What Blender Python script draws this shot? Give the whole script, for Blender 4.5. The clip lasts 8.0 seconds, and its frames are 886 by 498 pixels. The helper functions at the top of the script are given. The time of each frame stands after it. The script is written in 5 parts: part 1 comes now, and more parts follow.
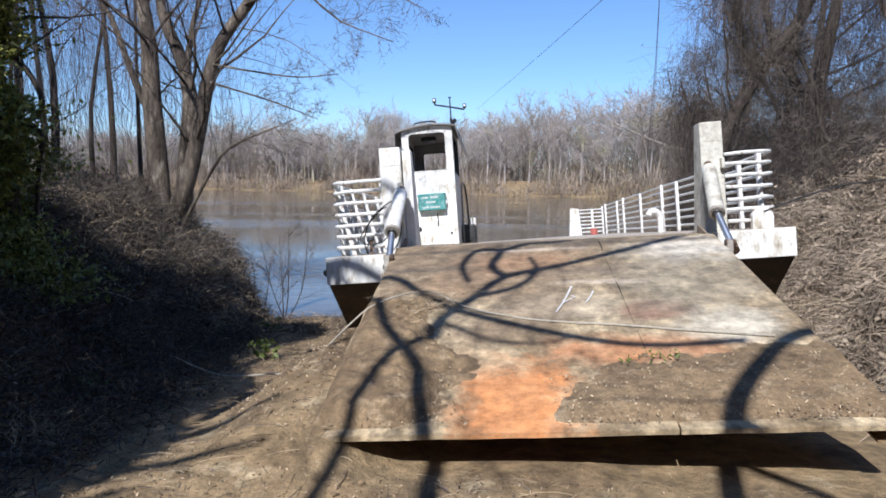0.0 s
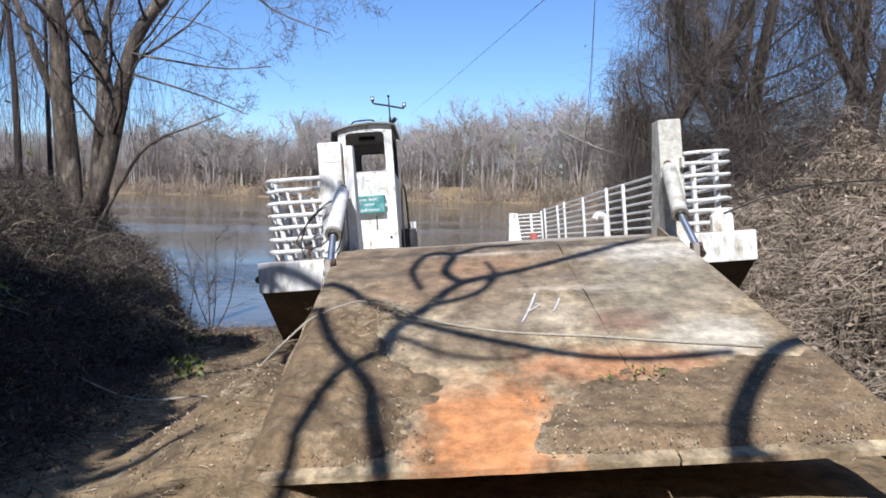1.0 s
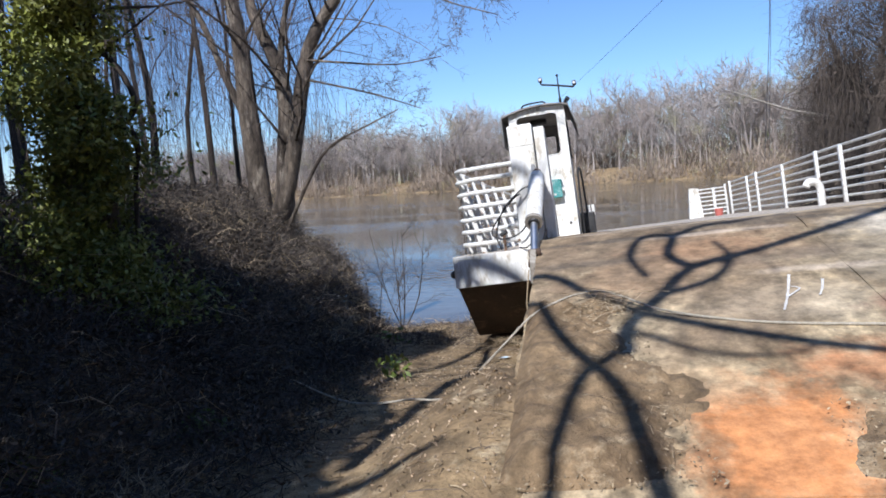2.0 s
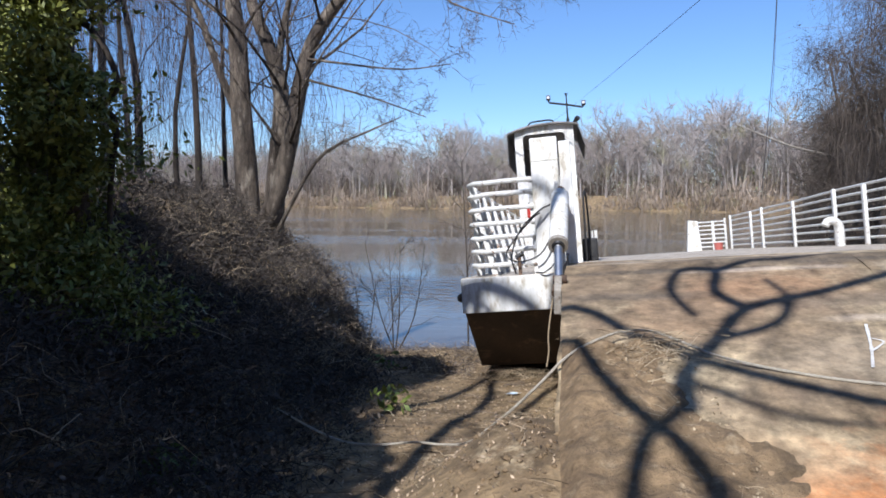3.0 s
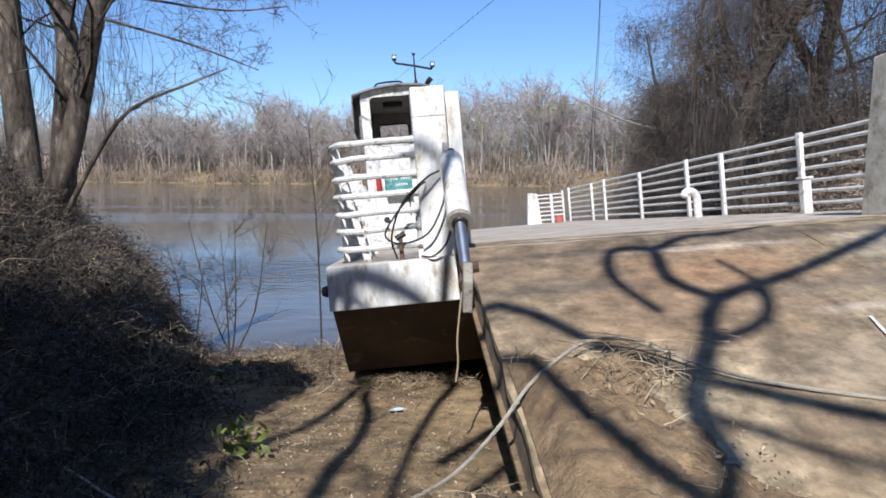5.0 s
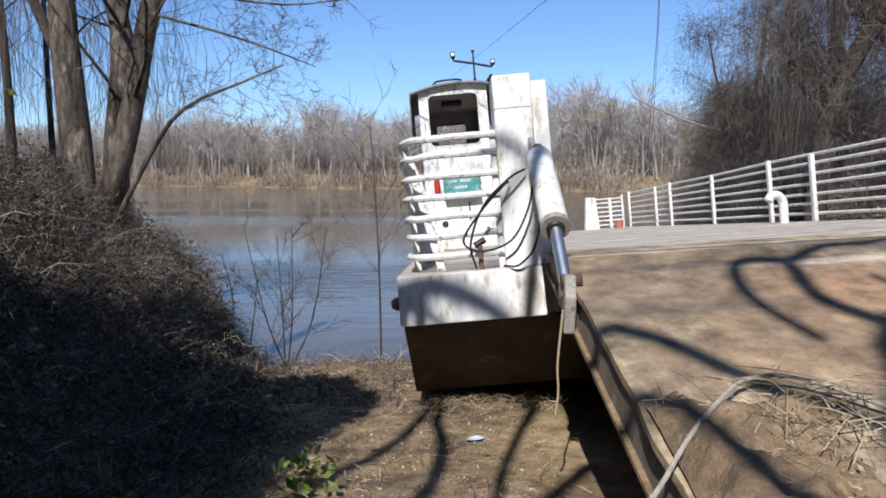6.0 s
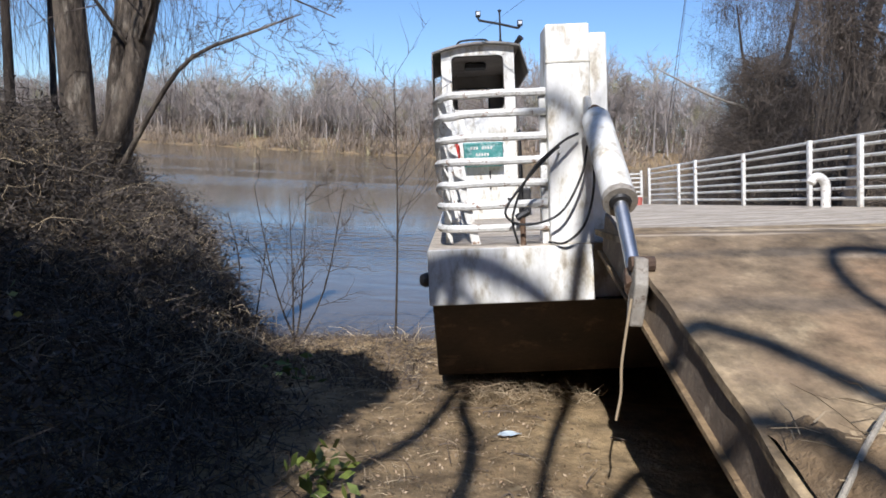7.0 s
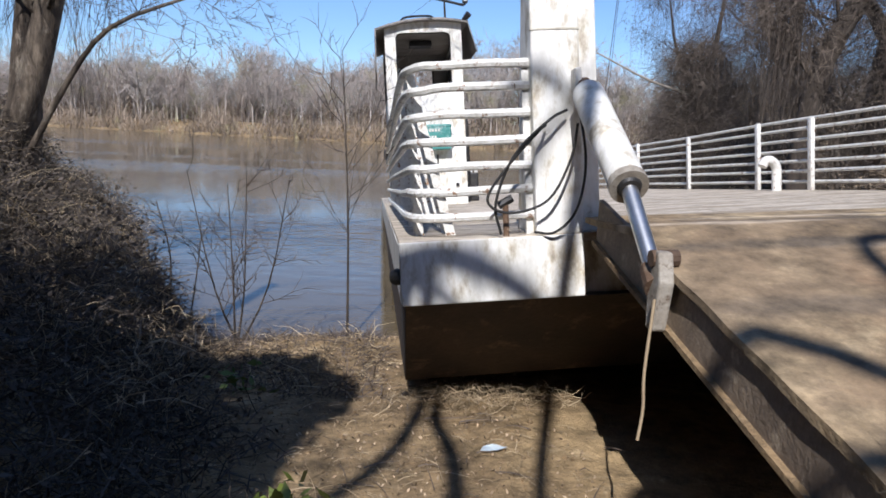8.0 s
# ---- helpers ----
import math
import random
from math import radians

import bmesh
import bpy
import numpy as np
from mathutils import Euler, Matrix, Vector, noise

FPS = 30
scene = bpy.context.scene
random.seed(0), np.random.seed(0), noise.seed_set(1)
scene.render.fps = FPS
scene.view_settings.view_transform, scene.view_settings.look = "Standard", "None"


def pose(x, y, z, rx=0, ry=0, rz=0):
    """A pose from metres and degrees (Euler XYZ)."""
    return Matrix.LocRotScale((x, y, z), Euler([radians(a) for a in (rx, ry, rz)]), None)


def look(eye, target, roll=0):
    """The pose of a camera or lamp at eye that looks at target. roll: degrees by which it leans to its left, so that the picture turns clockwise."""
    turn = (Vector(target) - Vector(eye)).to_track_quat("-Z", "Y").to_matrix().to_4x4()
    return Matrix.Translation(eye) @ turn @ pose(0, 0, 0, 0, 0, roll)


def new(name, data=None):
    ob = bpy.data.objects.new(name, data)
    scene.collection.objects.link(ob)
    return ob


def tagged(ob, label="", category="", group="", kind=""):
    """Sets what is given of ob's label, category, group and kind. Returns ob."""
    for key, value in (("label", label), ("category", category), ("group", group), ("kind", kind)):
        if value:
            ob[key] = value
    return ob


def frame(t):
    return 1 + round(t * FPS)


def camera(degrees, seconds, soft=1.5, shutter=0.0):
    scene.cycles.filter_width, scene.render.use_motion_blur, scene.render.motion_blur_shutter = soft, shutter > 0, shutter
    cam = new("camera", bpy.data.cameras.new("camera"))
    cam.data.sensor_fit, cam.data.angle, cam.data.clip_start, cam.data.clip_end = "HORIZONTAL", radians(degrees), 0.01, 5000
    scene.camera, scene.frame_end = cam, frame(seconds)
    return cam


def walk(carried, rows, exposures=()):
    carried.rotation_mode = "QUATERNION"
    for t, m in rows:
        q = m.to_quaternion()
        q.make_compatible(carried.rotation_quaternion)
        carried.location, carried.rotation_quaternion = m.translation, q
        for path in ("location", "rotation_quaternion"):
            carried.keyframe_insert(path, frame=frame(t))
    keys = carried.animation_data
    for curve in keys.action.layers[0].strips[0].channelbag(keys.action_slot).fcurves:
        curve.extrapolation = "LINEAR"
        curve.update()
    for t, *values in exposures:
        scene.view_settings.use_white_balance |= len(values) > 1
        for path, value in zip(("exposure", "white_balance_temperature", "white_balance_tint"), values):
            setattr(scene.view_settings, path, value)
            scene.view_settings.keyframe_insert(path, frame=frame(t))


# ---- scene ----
cam = camera(64.8, 8.0, soft=1.7)
PATH = [
    (0, (0.584, 0.417, 1.756), (0.417, 2.401, 1.567), 0.7),
    (0.5, (0.576, 0.806, 1.721), (0.469, 2.794, 1.528), 2.1),
    (1, (0.369, 1.117, 1.665), (0.395, 3.11, 1.496), 1.1),
    (1.5, (0.065, 1.35, 1.647), (-0.008, 3.34, 1.462), -0.3),
    (2, (-0.17, 1.613, 1.621), (-0.586, 3.56, 1.429), -3.5),
    (2.2, (-0.221, 1.779, 1.589), (-0.706, 3.711, 1.406), -2.7),
    (3.3, (-0.687, 2.528, 1.558), (-0.995, 4.503, 1.487), 0.5),
    (3.5, (-0.698, 2.681, 1.527), (-0.951, 4.663, 1.599), 0.6),
    (3.7, (-0.765, 2.84, 1.478), (-0.885, 4.833, 1.359), 2.8),
    (4, (-0.856, 3.131, 1.433), (-0.804, 5.117, 1.202), 3.0),
    (4.3, (-1.01, 3.37, 1.445), (-0.74, 5.342, 1.252), -1.8),
    (4.5, (-1.091, 3.516, 1.473), (-0.858, 5.489, 1.242), -1.0),
    (5, (-1.191, 3.824, 1.492), (-1.051, 5.808, 1.279), 0.2),
    (5.2, (-1.229, 3.975, 1.489), (-1.193, 5.963, 1.274), 1.2),
    (6.3, (-1.528, 4.637, 1.443), (-1.512, 6.627, 1.246), 0.2),
    (6.5, (-1.575, 4.759, 1.443), (-1.568, 6.74, 1.17), 0.8),
    (7, (-1.658, 5.043, 1.392), (-1.65, 7.022, 1.105), 2.7),
    (7.3, (-1.725, 5.2, 1.38), (-1.767, 7.17, 1.036), 4.1),
    (7.5, (-1.773, 5.32, 1.367), (-1.79, 7.293, 1.036), 4.8),
    (8, (-1.894, 5.597, 1.342), (-1.688, 7.56, 1.023), 2.8),
]
walk(cam, [(t, look(eye, target, roll)) for t, eye, target, roll in PATH], [(0, 0.33, 5800, 14), (2.2, 0.32, 5780, 14), (4.5, 0.29, 5850, 14), (6.4, 0.24, 5960, 14), (8, 0.24, 6050, 15)])

# ---- sky, sun ----
SUN_ELEV, SUN_SIDE = 44.0, 14.0          # degrees up; degrees to the left of straight behind the first view
TO_SUN = Vector((-math.cos(radians(SUN_ELEV)) * math.sin(radians(SUN_SIDE)),
                 -math.cos(radians(SUN_ELEV)) * math.cos(radians(SUN_SIDE)), math.sin(radians(SUN_ELEV))))
world = bpy.data.worlds.new("sky")
world.use_nodes = True
scene.world = world
wn = world.node_tree.nodes
sky = wn.new("ShaderNodeTexSky")
sky.sky_type, sky.sun_disc = "NISHITA", False
sky.sun_elevation, sky.sun_rotation = radians(SUN_ELEV), math.atan2(TO_SUN.x, TO_SUN.y)
sky.air_density, sky.dust_density, sky.ozone_density = 1.0, 0.1, 7.0
world.node_tree.links.new(sky.outputs["Color"], wn["Background"].inputs["Color"])
wn["Background"].inputs["Strength"].default_value = 0.116
sun_data = bpy.data.lights.new("sun", "SUN")
sun_data.energy, sun_data.angle, sun_data.color = 5.0, radians(0.53), (1.0, 0.96, 0.89)
sun = new("sun", sun_data)
sun.matrix_world = look((0, 0, 30), Vector((0, 0, 30)) - TO_SUN)


# ---- materials ----
def surf(name, a, b, c=None, scale=3.0, fine=45.0, rough=0.75, bump=0.25, metal=0.0, rand=0.0, island=False, cut=0.56, stretch=(1, 1, 1), spec=0.4, grit=0.55, soft=0.15, edge=0.12, mottle=0.0):
    """Two tones in broad patches, a third in stains, fine grain and relief."""
    m = bpy.data.materials.new(name)
    m.use_nodes = True
    n, l = m.node_tree.nodes, m.node_tree.links
    p = n["Principled BSDF"]
    tc, mp = n.new("ShaderNodeTexCoord"), n.new("ShaderNodeMapping")
    mp.inputs["Scale"].default_value = stretch
    l.new(tc.outputs["Object"], mp.inputs["Vector"])

    def tex(s, detail, rgh=0.6):
        t = n.new("ShaderNodeTexNoise")
        t.inputs["Scale"].default_value, t.inputs["Detail"].default_value, t.inputs["Roughness"].default_value = s, detail, rgh
        l.new(mp.outputs["Vector"], t.inputs["Vector"])
        return t.outputs["Fac"]

    def ramp(src, lo, hi):
        r = n.new("ShaderNodeMapRange")
        r.inputs["From Min"].default_value, r.inputs["From Max"].default_value = lo, hi
        l.new(src, r.inputs["Value"])
        return r.outputs["Result"]

    def mix(f, x, y, mode="MIX"):
        k = n.new("ShaderNodeMix")
        k.data_type, k.blend_type = "RGBA", mode
        for sock, val in ((k.inputs[0], f), (k.inputs[6], x), (k.inputs[7], y)):
            if isinstance(val, (int, float)):
                sock.default_value = val
            elif isinstance(val, tuple):
                sock.default_value = (*val, 1)
            else:
                l.new(val, sock)
        return k.outputs[2]

    col = mix(ramp(tex(scale, 5), 0.5 - soft, 0.5 + soft), a, b)
    if c:
        col = mix(ramp(tex(scale * 2.3, 8, 0.7), cut, cut + edge), col, c)
    if mottle:
        col = mix(mottle, col, mix(ramp(tex(scale * 5.5, 6, 0.65), 0.36, 0.64), (0.18, 0.18, 0.17), (0.80, 0.79, 0.76)), "OVERLAY")
    grain = tex(fine, 4, 0.7)
    col = mix(grit, col, mix(ramp(grain, 0.3, 0.7), (0.35, 0.35, 0.35), (0.68, 0.68, 0.68)), "OVERLAY")
    if rand:
        src = n.new("ShaderNodeNewGeometry").outputs["Random Per Island"] if island else n.new("ShaderNodeObjectInfo").outputs["Random"]
        h = n.new("ShaderNodeHueSaturation")
        v = n.new("ShaderNodeMapRange")
        v.inputs["To Min"].default_value, v.inputs["To Max"].default_value = 1 - rand, 1 + rand
        l.new(src, v.inputs["Value"])
        l.new(v.outputs["Result"], h.inputs["Value"])
        l.new(col, h.inputs["Color"])
        col = h.outputs["Color"]
    l.new(col, p.inputs["Base Color"])
    p.inputs["Roughness"].default_value, p.inputs["Metallic"].default_value = rough, metal
    p.inputs["Specular IOR Level"].default_value = spec
    if bump:
        bp = n.new("ShaderNodeBump")
        bp.inputs["Strength"].default_value, bp.inputs["Distance"].default_value = bump, 0.02
        l.new(grain, bp.inputs["Height"])
        l.new(bp.outputs["Normal"], p.inputs["Normal"])
    m["kit"] = 1
    return m


white_paint = surf("white_paint", (0.84, 0.83, 0.79), (0.70, 0.69, 0.64), (0.43, 0.37, 0.27), scale=1.9, fine=16, rough=0.6, bump=0.2, cut=0.50, grit=0.35, edge=0.16, mottle=0.6, stretch=(1.3, 1.3, 0.6))
rail_paint = surf("rail_paint", (0.78, 0.77, 0.73), (0.62, 0.61, 0.57), (0.26, 0.16, 0.10), scale=7, fine=40, rough=0.55, bump=0.35, cut=0.57, grit=0.35, edge=0.06, mottle=0.4)
cream_paint = surf("cream_paint", (0.66, 0.63, 0.54), (0.47, 0.445, 0.37), (0.27, 0.23, 0.16), scale=1.8, fine=30, rough=0.55, bump=0.2, cut=0.54, grit=0.3, edge=0.14, mottle=0.35)
hull_dark = surf("hull_dark", (0.040, 0.031, 0.026), (0.072, 0.050, 0.036), (0.15, 0.10, 0.065), scale=2, fine=30, rough=0.8, bump=0.3)
deck_mat = surf("deck_plate", (0.55, 0.485, 0.40), (0.34, 0.285, 0.22), (0.17, 0.138, 0.105), mottle=0.5, scale=1.6, fine=30, rough=0.85, bump=0.3, cut=0.56, stretch=(0.8, 2.2, 1), soft=0.08)
rust = surf("rust", (0.10, 0.06, 0.038), (0.17, 0.105, 0.065), (0.30, 0.24, 0.17), scale=6, fine=60, rough=0.9, bump=0.4)
chrome = surf("steel_rod", (0.78, 0.78, 0.77), (0.62, 0.62, 0.61), scale=8, fine=60, rough=0.38, bump=0.02, metal=1.0)
black_metal = surf("black_metal", (0.02, 0.02, 0.022), (0.035, 0.033, 0.03), scale=9, rough=0.5, bump=0.1)
rubber = surf("rubber", (0.02, 0.02, 0.02), (0.04, 0.038, 0.035), scale=9, rough=0.7, bump=0.2)
roof_mat = surf("roof_sheet", (0.30, 0.28, 0.26), (0.19, 0.18, 0.165), (0.30, 0.28, 0.25), scale=4, rough=0.7, bump=0.2)
cabin_in = surf("cabin_lining", (0.34, 0.32, 0.30), (0.24, 0.225, 0.21), scale=3, rough=0.8, bump=0.1)
teal = surf("teal_plastic", (0.045, 0.21, 0.19), (0.09, 0.29, 0.27), (0.30, 0.45, 0.43), scale=4, rough=0.5, bump=0.05, cut=0.52)
red_paint = surf("red_paint", (0.45, 0.03, 0.02), (0.38, 0.04, 0.03), scale=8, rough=0.4, bump=0.03)
faded_red = surf("faded_red", (0.46, 0.13, 0.10), (0.38, 0.10, 0.08), (0.5, 0.3, 0.26), scale=8, rough=0.6, bump=0.03)
orange_paint = surf("orange_paint", (0.75, 0.16, 0.04), (0.65, 0.12, 0.03), scale=8, rough=0.5, bump=0.05)
rope_mat = surf("rope_fibre", (0.58, 0.52, 0.42), (0.44, 0.39, 0.30), scale=30, fine=160, rough=0.95, bump=0.8)
bark = surf("bark", (0.17, 0.137, 0.105), (0.065, 0.051, 0.04), (0.29, 0.25, 0.20), scale=2.2, fine=26, rough=0.95, bump=0.9, stretch=(1, 1, 0.35), mottle=0.6, soft=0.1, cut=0.54)
bark_dark = surf("bark_dark", (0.07, 0.055, 0.043), (0.042, 0.034, 0.027), (0.12, 0.097, 0.08), scale=3, fine=28, rough=0.95, bump=0.9, stretch=(1, 1, 0.35))
twig_mat = surf("twig", (0.075, 0.058, 0.047), (0.13, 0.103, 0.083), scale=2, rough=0.9, bump=0, rand=0.3, island=True)
vine_mat = surf("vine", (0.055, 0.044, 0.036), (0.155, 0.124, 0.098), scale=1.5, rough=0.9, bump=0, rand=0.45, island=True)
# even tone, set darker than dry weed to help the bank read as shaded
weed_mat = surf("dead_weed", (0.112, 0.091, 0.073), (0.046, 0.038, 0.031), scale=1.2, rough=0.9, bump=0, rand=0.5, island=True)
straw_mat = surf("straw", (0.42, 0.34, 0.22), (0.28, 0.21, 0.13), scale=1.2, rough=0.9, bump=0, rand=0.5, island=True)
leaf_mat = surf("green_leaf", (0.085, 0.125, 0.025), (0.14, 0.17, 0.035), scale=3, rough=0.55, bump=0, rand=0.4, island=True)
ivy_mat = surf("ivy_leaf", (0.13, 0.16, 0.03), (0.25, 0.26, 0.06), scale=3, rough=0.5, bump=0, rand=0.45, island=True)
litter_mat = surf("leaf_litter", (0.22, 0.15, 0.09), (0.40, 0.31, 0.21), scale=6, rough=0.9, bump=0, rand=0.8, island=True)
far_mat = surf("far_wood", (0.27, 0.222, 0.19), (0.42, 0.37, 0.33), (0.33, 0.31, 0.15), cut=0.55, scale=0.07, rough=0.95, bump=0, rand=0.35, island=True)
far_leaf = surf("far_thicket", (0.33, 0.255, 0.185), (0.17, 0.132, 0.10), (0.40, 0.355, 0.18), scale=0.11, rough=0.95, bump=0, rand=0.22, island=True)
mud = surf("dried_mud", (0.27, 0.188, 0.104), (0.165, 0.112, 0.062), (0.36, 0.275, 0.17), mottle=0.4, scale=2.4, fine=38, rough=0.95, bump=0.9)
beam_mat = surf("beam_web", (0.27, 0.21, 0.15), (0.17, 0.13, 0.095), (0.40, 0.33, 0.24), scale=4, fine=40, rough=0.85, bump=0.3)
dark_rust = surf("dark_rust", (0.065, 0.042, 0.03), (0.11, 0.07, 0.045), scale=8, fine=60, rough=0.85, bump=0.4)
lug_mat = surf("worn_steel", (0.36, 0.33, 0.28), (0.24, 0.21, 0.17), (0.13, 0.09, 0.06), scale=8, fine=50, rough=0.7, bump=0.3)
cane_mat = surf("dry_cane", (0.39, 0.31, 0.22), (0.22, 0.17, 0.122), scale=1.0, rough=0.9, bump=0, rand=0.5, island=True)
paper = surf("pale_paper", (0.62, 0.70, 0.74), (0.52, 0.62, 0.68), scale=20, rough=0.8, bump=0.1)
chalk = surf("chalk_paint", (0.70, 0.68, 0.64), (0.52, 0.50, 0.46), scale=20, rough=0.9, bump=0.1)


def earth():
    m = surf("earth", (0.30, 0.215, 0.115), (0.165, 0.113, 0.062), (0.42, 0.335, 0.21), scale=1.1, fine=30, rough=0.95, bump=1.0, cut=0.57, mottle=0.65)
    return m


earth_mat = earth()


def water_material():
    m = bpy.data.materials.new("river_water")
    m.use_nodes = True
    n, l = m.node_tree.nodes, m.node_tree.links
    p = n["Principled BSDF"]
    p.inputs["Base Color"].default_value = (0.12, 0.096, 0.06, 1)
    p.inputs["IOR"].default_value = 1.33
    tc, mp = n.new("ShaderNodeTexCoord"), n.new("ShaderNodeMapping")
    mp.inputs["Scale"].default_value = (0.4, 1.0, 1.0)
    l.new(tc.outputs["Object"], mp.inputs["Vector"])
    a, b = n.new("ShaderNodeTexNoise"), n.new("ShaderNodeTexNoise")
    a.inputs["Scale"].default_value, a.inputs["Detail"].default_value = 3.2, 4
    b.inputs["Scale"].default_value, b.inputs["Detail"].default_value = 0.09, 4
    l.new(mp.outputs["Vector"], a.inputs["Vector"])
    streak = n.new("ShaderNodeMapping")
    streak.inputs["Scale"].default_value = (0.13, 1.0, 1.0)
    l.new(tc.outputs["Object"], streak.inputs["Vector"])
    l.new(streak.outputs["Vector"], b.inputs["Vector"])
    r = n.new("ShaderNodeMapRange")
    r.inputs["From Min"].default_value, r.inputs["From Max"].default_value = 0.46, 0.64
    r.inputs["To Min"].default_value, r.inputs["To Max"].default_value = 0.05, 0.95
    l.new(b.outputs["Fac"], r.inputs["Value"])
    bp = n.new("ShaderNodeBump")
    bp.inputs["Distance"].default_value = 0.05
    l.new(r.outputs["Result"], bp.inputs["Strength"])
    l.new(a.outputs["Fac"], bp.inputs["Height"])
    l.new(bp.outputs["Normal"], p.inputs["Normal"])
    p.inputs["Roughness"].default_value = 0.07
    return m


water_mat = water_material()


# ---- shapes ----
def join(*geos):
    vs, fs, k = [], [], 0
    for v, f in geos:
        v = [tuple(q) for q in v]
        vs += v
        fs += [tuple(i + k for i in q) for q in f]
        k += len(v)
    return vs, fs


def box(x0, x1, y0, y1, z0, z1, bev=0.0):
    bm = bmesh.new()
    bmesh.ops.create_cube(bm, size=1)
    bmesh.ops.transform(bm, verts=bm.verts, matrix=Matrix.LocRotScale(((x0 + x1) / 2, (y0 + y1) / 2, (z0 + z1) / 2), None, (x1 - x0, y1 - y0, z1 - z0)))
    if bev:
        bmesh.ops.bevel(bm, geom=bm.edges[:], offset=bev, segments=2, affect="EDGES", profile=0.5)
    bm.verts.index_update()
    out = [v.co[:] for v in bm.verts], [[v.index for v in f.verts] for f in bm.faces]
    bm.free()
    return out


def moved(geo, m):
    return [(m @ Vector(v))[:] for v in geo[0]], geo[1]


def prism(outline, axis, lo, hi, bev=0.0):
    """An outline of (a, b) pulled along x, y or z."""
    put = {"x": lambda a, b, c: (c, a, b), "y": lambda a, b, c: (a, c, b), "z": lambda a, b, c: (a, b, c)}[axis]
    bm = bmesh.new()
    lows, highs = [bm.verts.new(put(a, b, lo)) for a, b in outline], [bm.verts.new(put(a, b, hi)) for a, b in outline]
    bm.faces.new(lows), bm.faces.new(highs[::-1])
    k = len(outline)
    for i in range(k):
        bm.faces.new((lows[i], highs[i], highs[(i + 1) % k], lows[(i + 1) % k]))
    bmesh.ops.recalc_face_normals(bm, faces=bm.faces[:])
    if bev:
        bmesh.ops.bevel(bm, geom=bm.edges[:], offset=bev, segments=2, affect="EDGES", profile=0.5)
    bm.verts.index_update()
    out = [v.co[:] for v in bm.verts], [[v.index for v in f.verts] for f in bm.faces]
    bm.free()
    return out


def smooth_line(pts, steps=4):
    """A curve through the points."""
    p = [Vector(q) for q in pts]
    p = [2 * p[0] - p[1]] + p + [2 * p[-1] - p[-2]]
    out = []
    for i in range(1, len(p) - 2):
        for s in range(steps):
            t = s / steps
            out.append(0.5 * (2 * p[i] + (p[i + 1] - p[i - 1]) * t + (2 * p[i - 1] - 5 * p[i] + 4 * p[i + 1] - p[i + 2]) * t * t
                              + (3 * p[i] - p[i - 1] - 3 * p[i + 1] + p[i + 2]) * t ** 3))
    return out + [p[-2]]


def tube(pts, radius, sides=8, cap=True):
    """A tube along points; radius is one number or one a point."""
    p = [Vector(q) for q in pts]
    rad = [radius] * len(p) if isinstance(radius, (int, float)) else radius
    side = None
    vs, fs = [], []
    for i, q in enumerate(p):
        d = (p[min(i + 1, len(p) - 1)] - p[max(i - 1, 0)]).normalized()
        if side is None:
            side = d.orthogonal().normalized()
        side = (side - d * side.dot(d))
        side = side.normalized() if side.length > 1e-6 else d.orthogonal().normalized()
        up = d.cross(side)
        for k in range(sides):
            a = 2 * math.pi * k / sides
            vs.append((q + (side * math.cos(a) + up * math.sin(a)) * rad[i])[:])
    for i in range(len(p) - 1):
        for k in range(sides):
            a, b = i * sides + k, i * sides + (k + 1) % sides
            fs.append((a, b, b + sides, a + sides))
    if cap:
        fs.append(tuple(range(sides))[::-1])
        fs.append(tuple(range(len(vs) - sides, len(vs))))
    return vs, fs


def rod(a, b, r, r2=None, sides=16):
    return tube([a, b], [r, r if r2 is None else r2], sides)


def ring(w, h, rim, depth, corner, cx, y, cz, seg=5):
    """A rounded window rim in the x-z plane."""
    def outline(ww, hh, c):
        out = []
        for sx, sz, a0 in ((1, 1, 0), (-1, 1, 90), (-1, -1, 180), (1, -1, 270)):
            for k in range(seg + 1):
                a = radians(a0 + 90 * k / seg)
                out.append((sx * (ww / 2 - c) + c * math.cos(a), sz * (hh / 2 - c) + c * math.sin(a)))
        return out
    o, i = outline(w + 2 * rim, h + 2 * rim, corner + rim), outline(w, h, corner)
    k = len(o)
    vs = [(cx + a, y, cz + b) for a, b in o] + [(cx + a, y, cz + b) for a, b in i]
    vs += [(a, y + depth, c) for a, _, c in vs]
    fs = []
    for j in range(k):
        q = (j + 1) % k
        fs += [(j, q, k + q, k + j), (2 * k + j, 3 * k + j, 3 * k + q, 2 * k + q), (j, 2 * k + j, 2 * k + q, q), (k + j, k + q, 3 * k + q, 3 * k + j)]
    return vs, fs


def mesh(name, geo, material, smooth=False):
    me = bpy.data.meshes.new(name)
    me.from_pydata([tuple(v) for v in geo[0]], [], [tuple(f) for f in geo[1]])
    me.materials.append(material)
    bm = bmesh.new()
    bm.from_mesh(me)
    bmesh.ops.recalc_face_normals(bm, faces=bm.faces[:])
    bm.to_mesh(me)
    bm.free()
    if smooth:
        me.shade_smooth()
        me.set_sharp_from_angle(angle=radians(40))
    return me


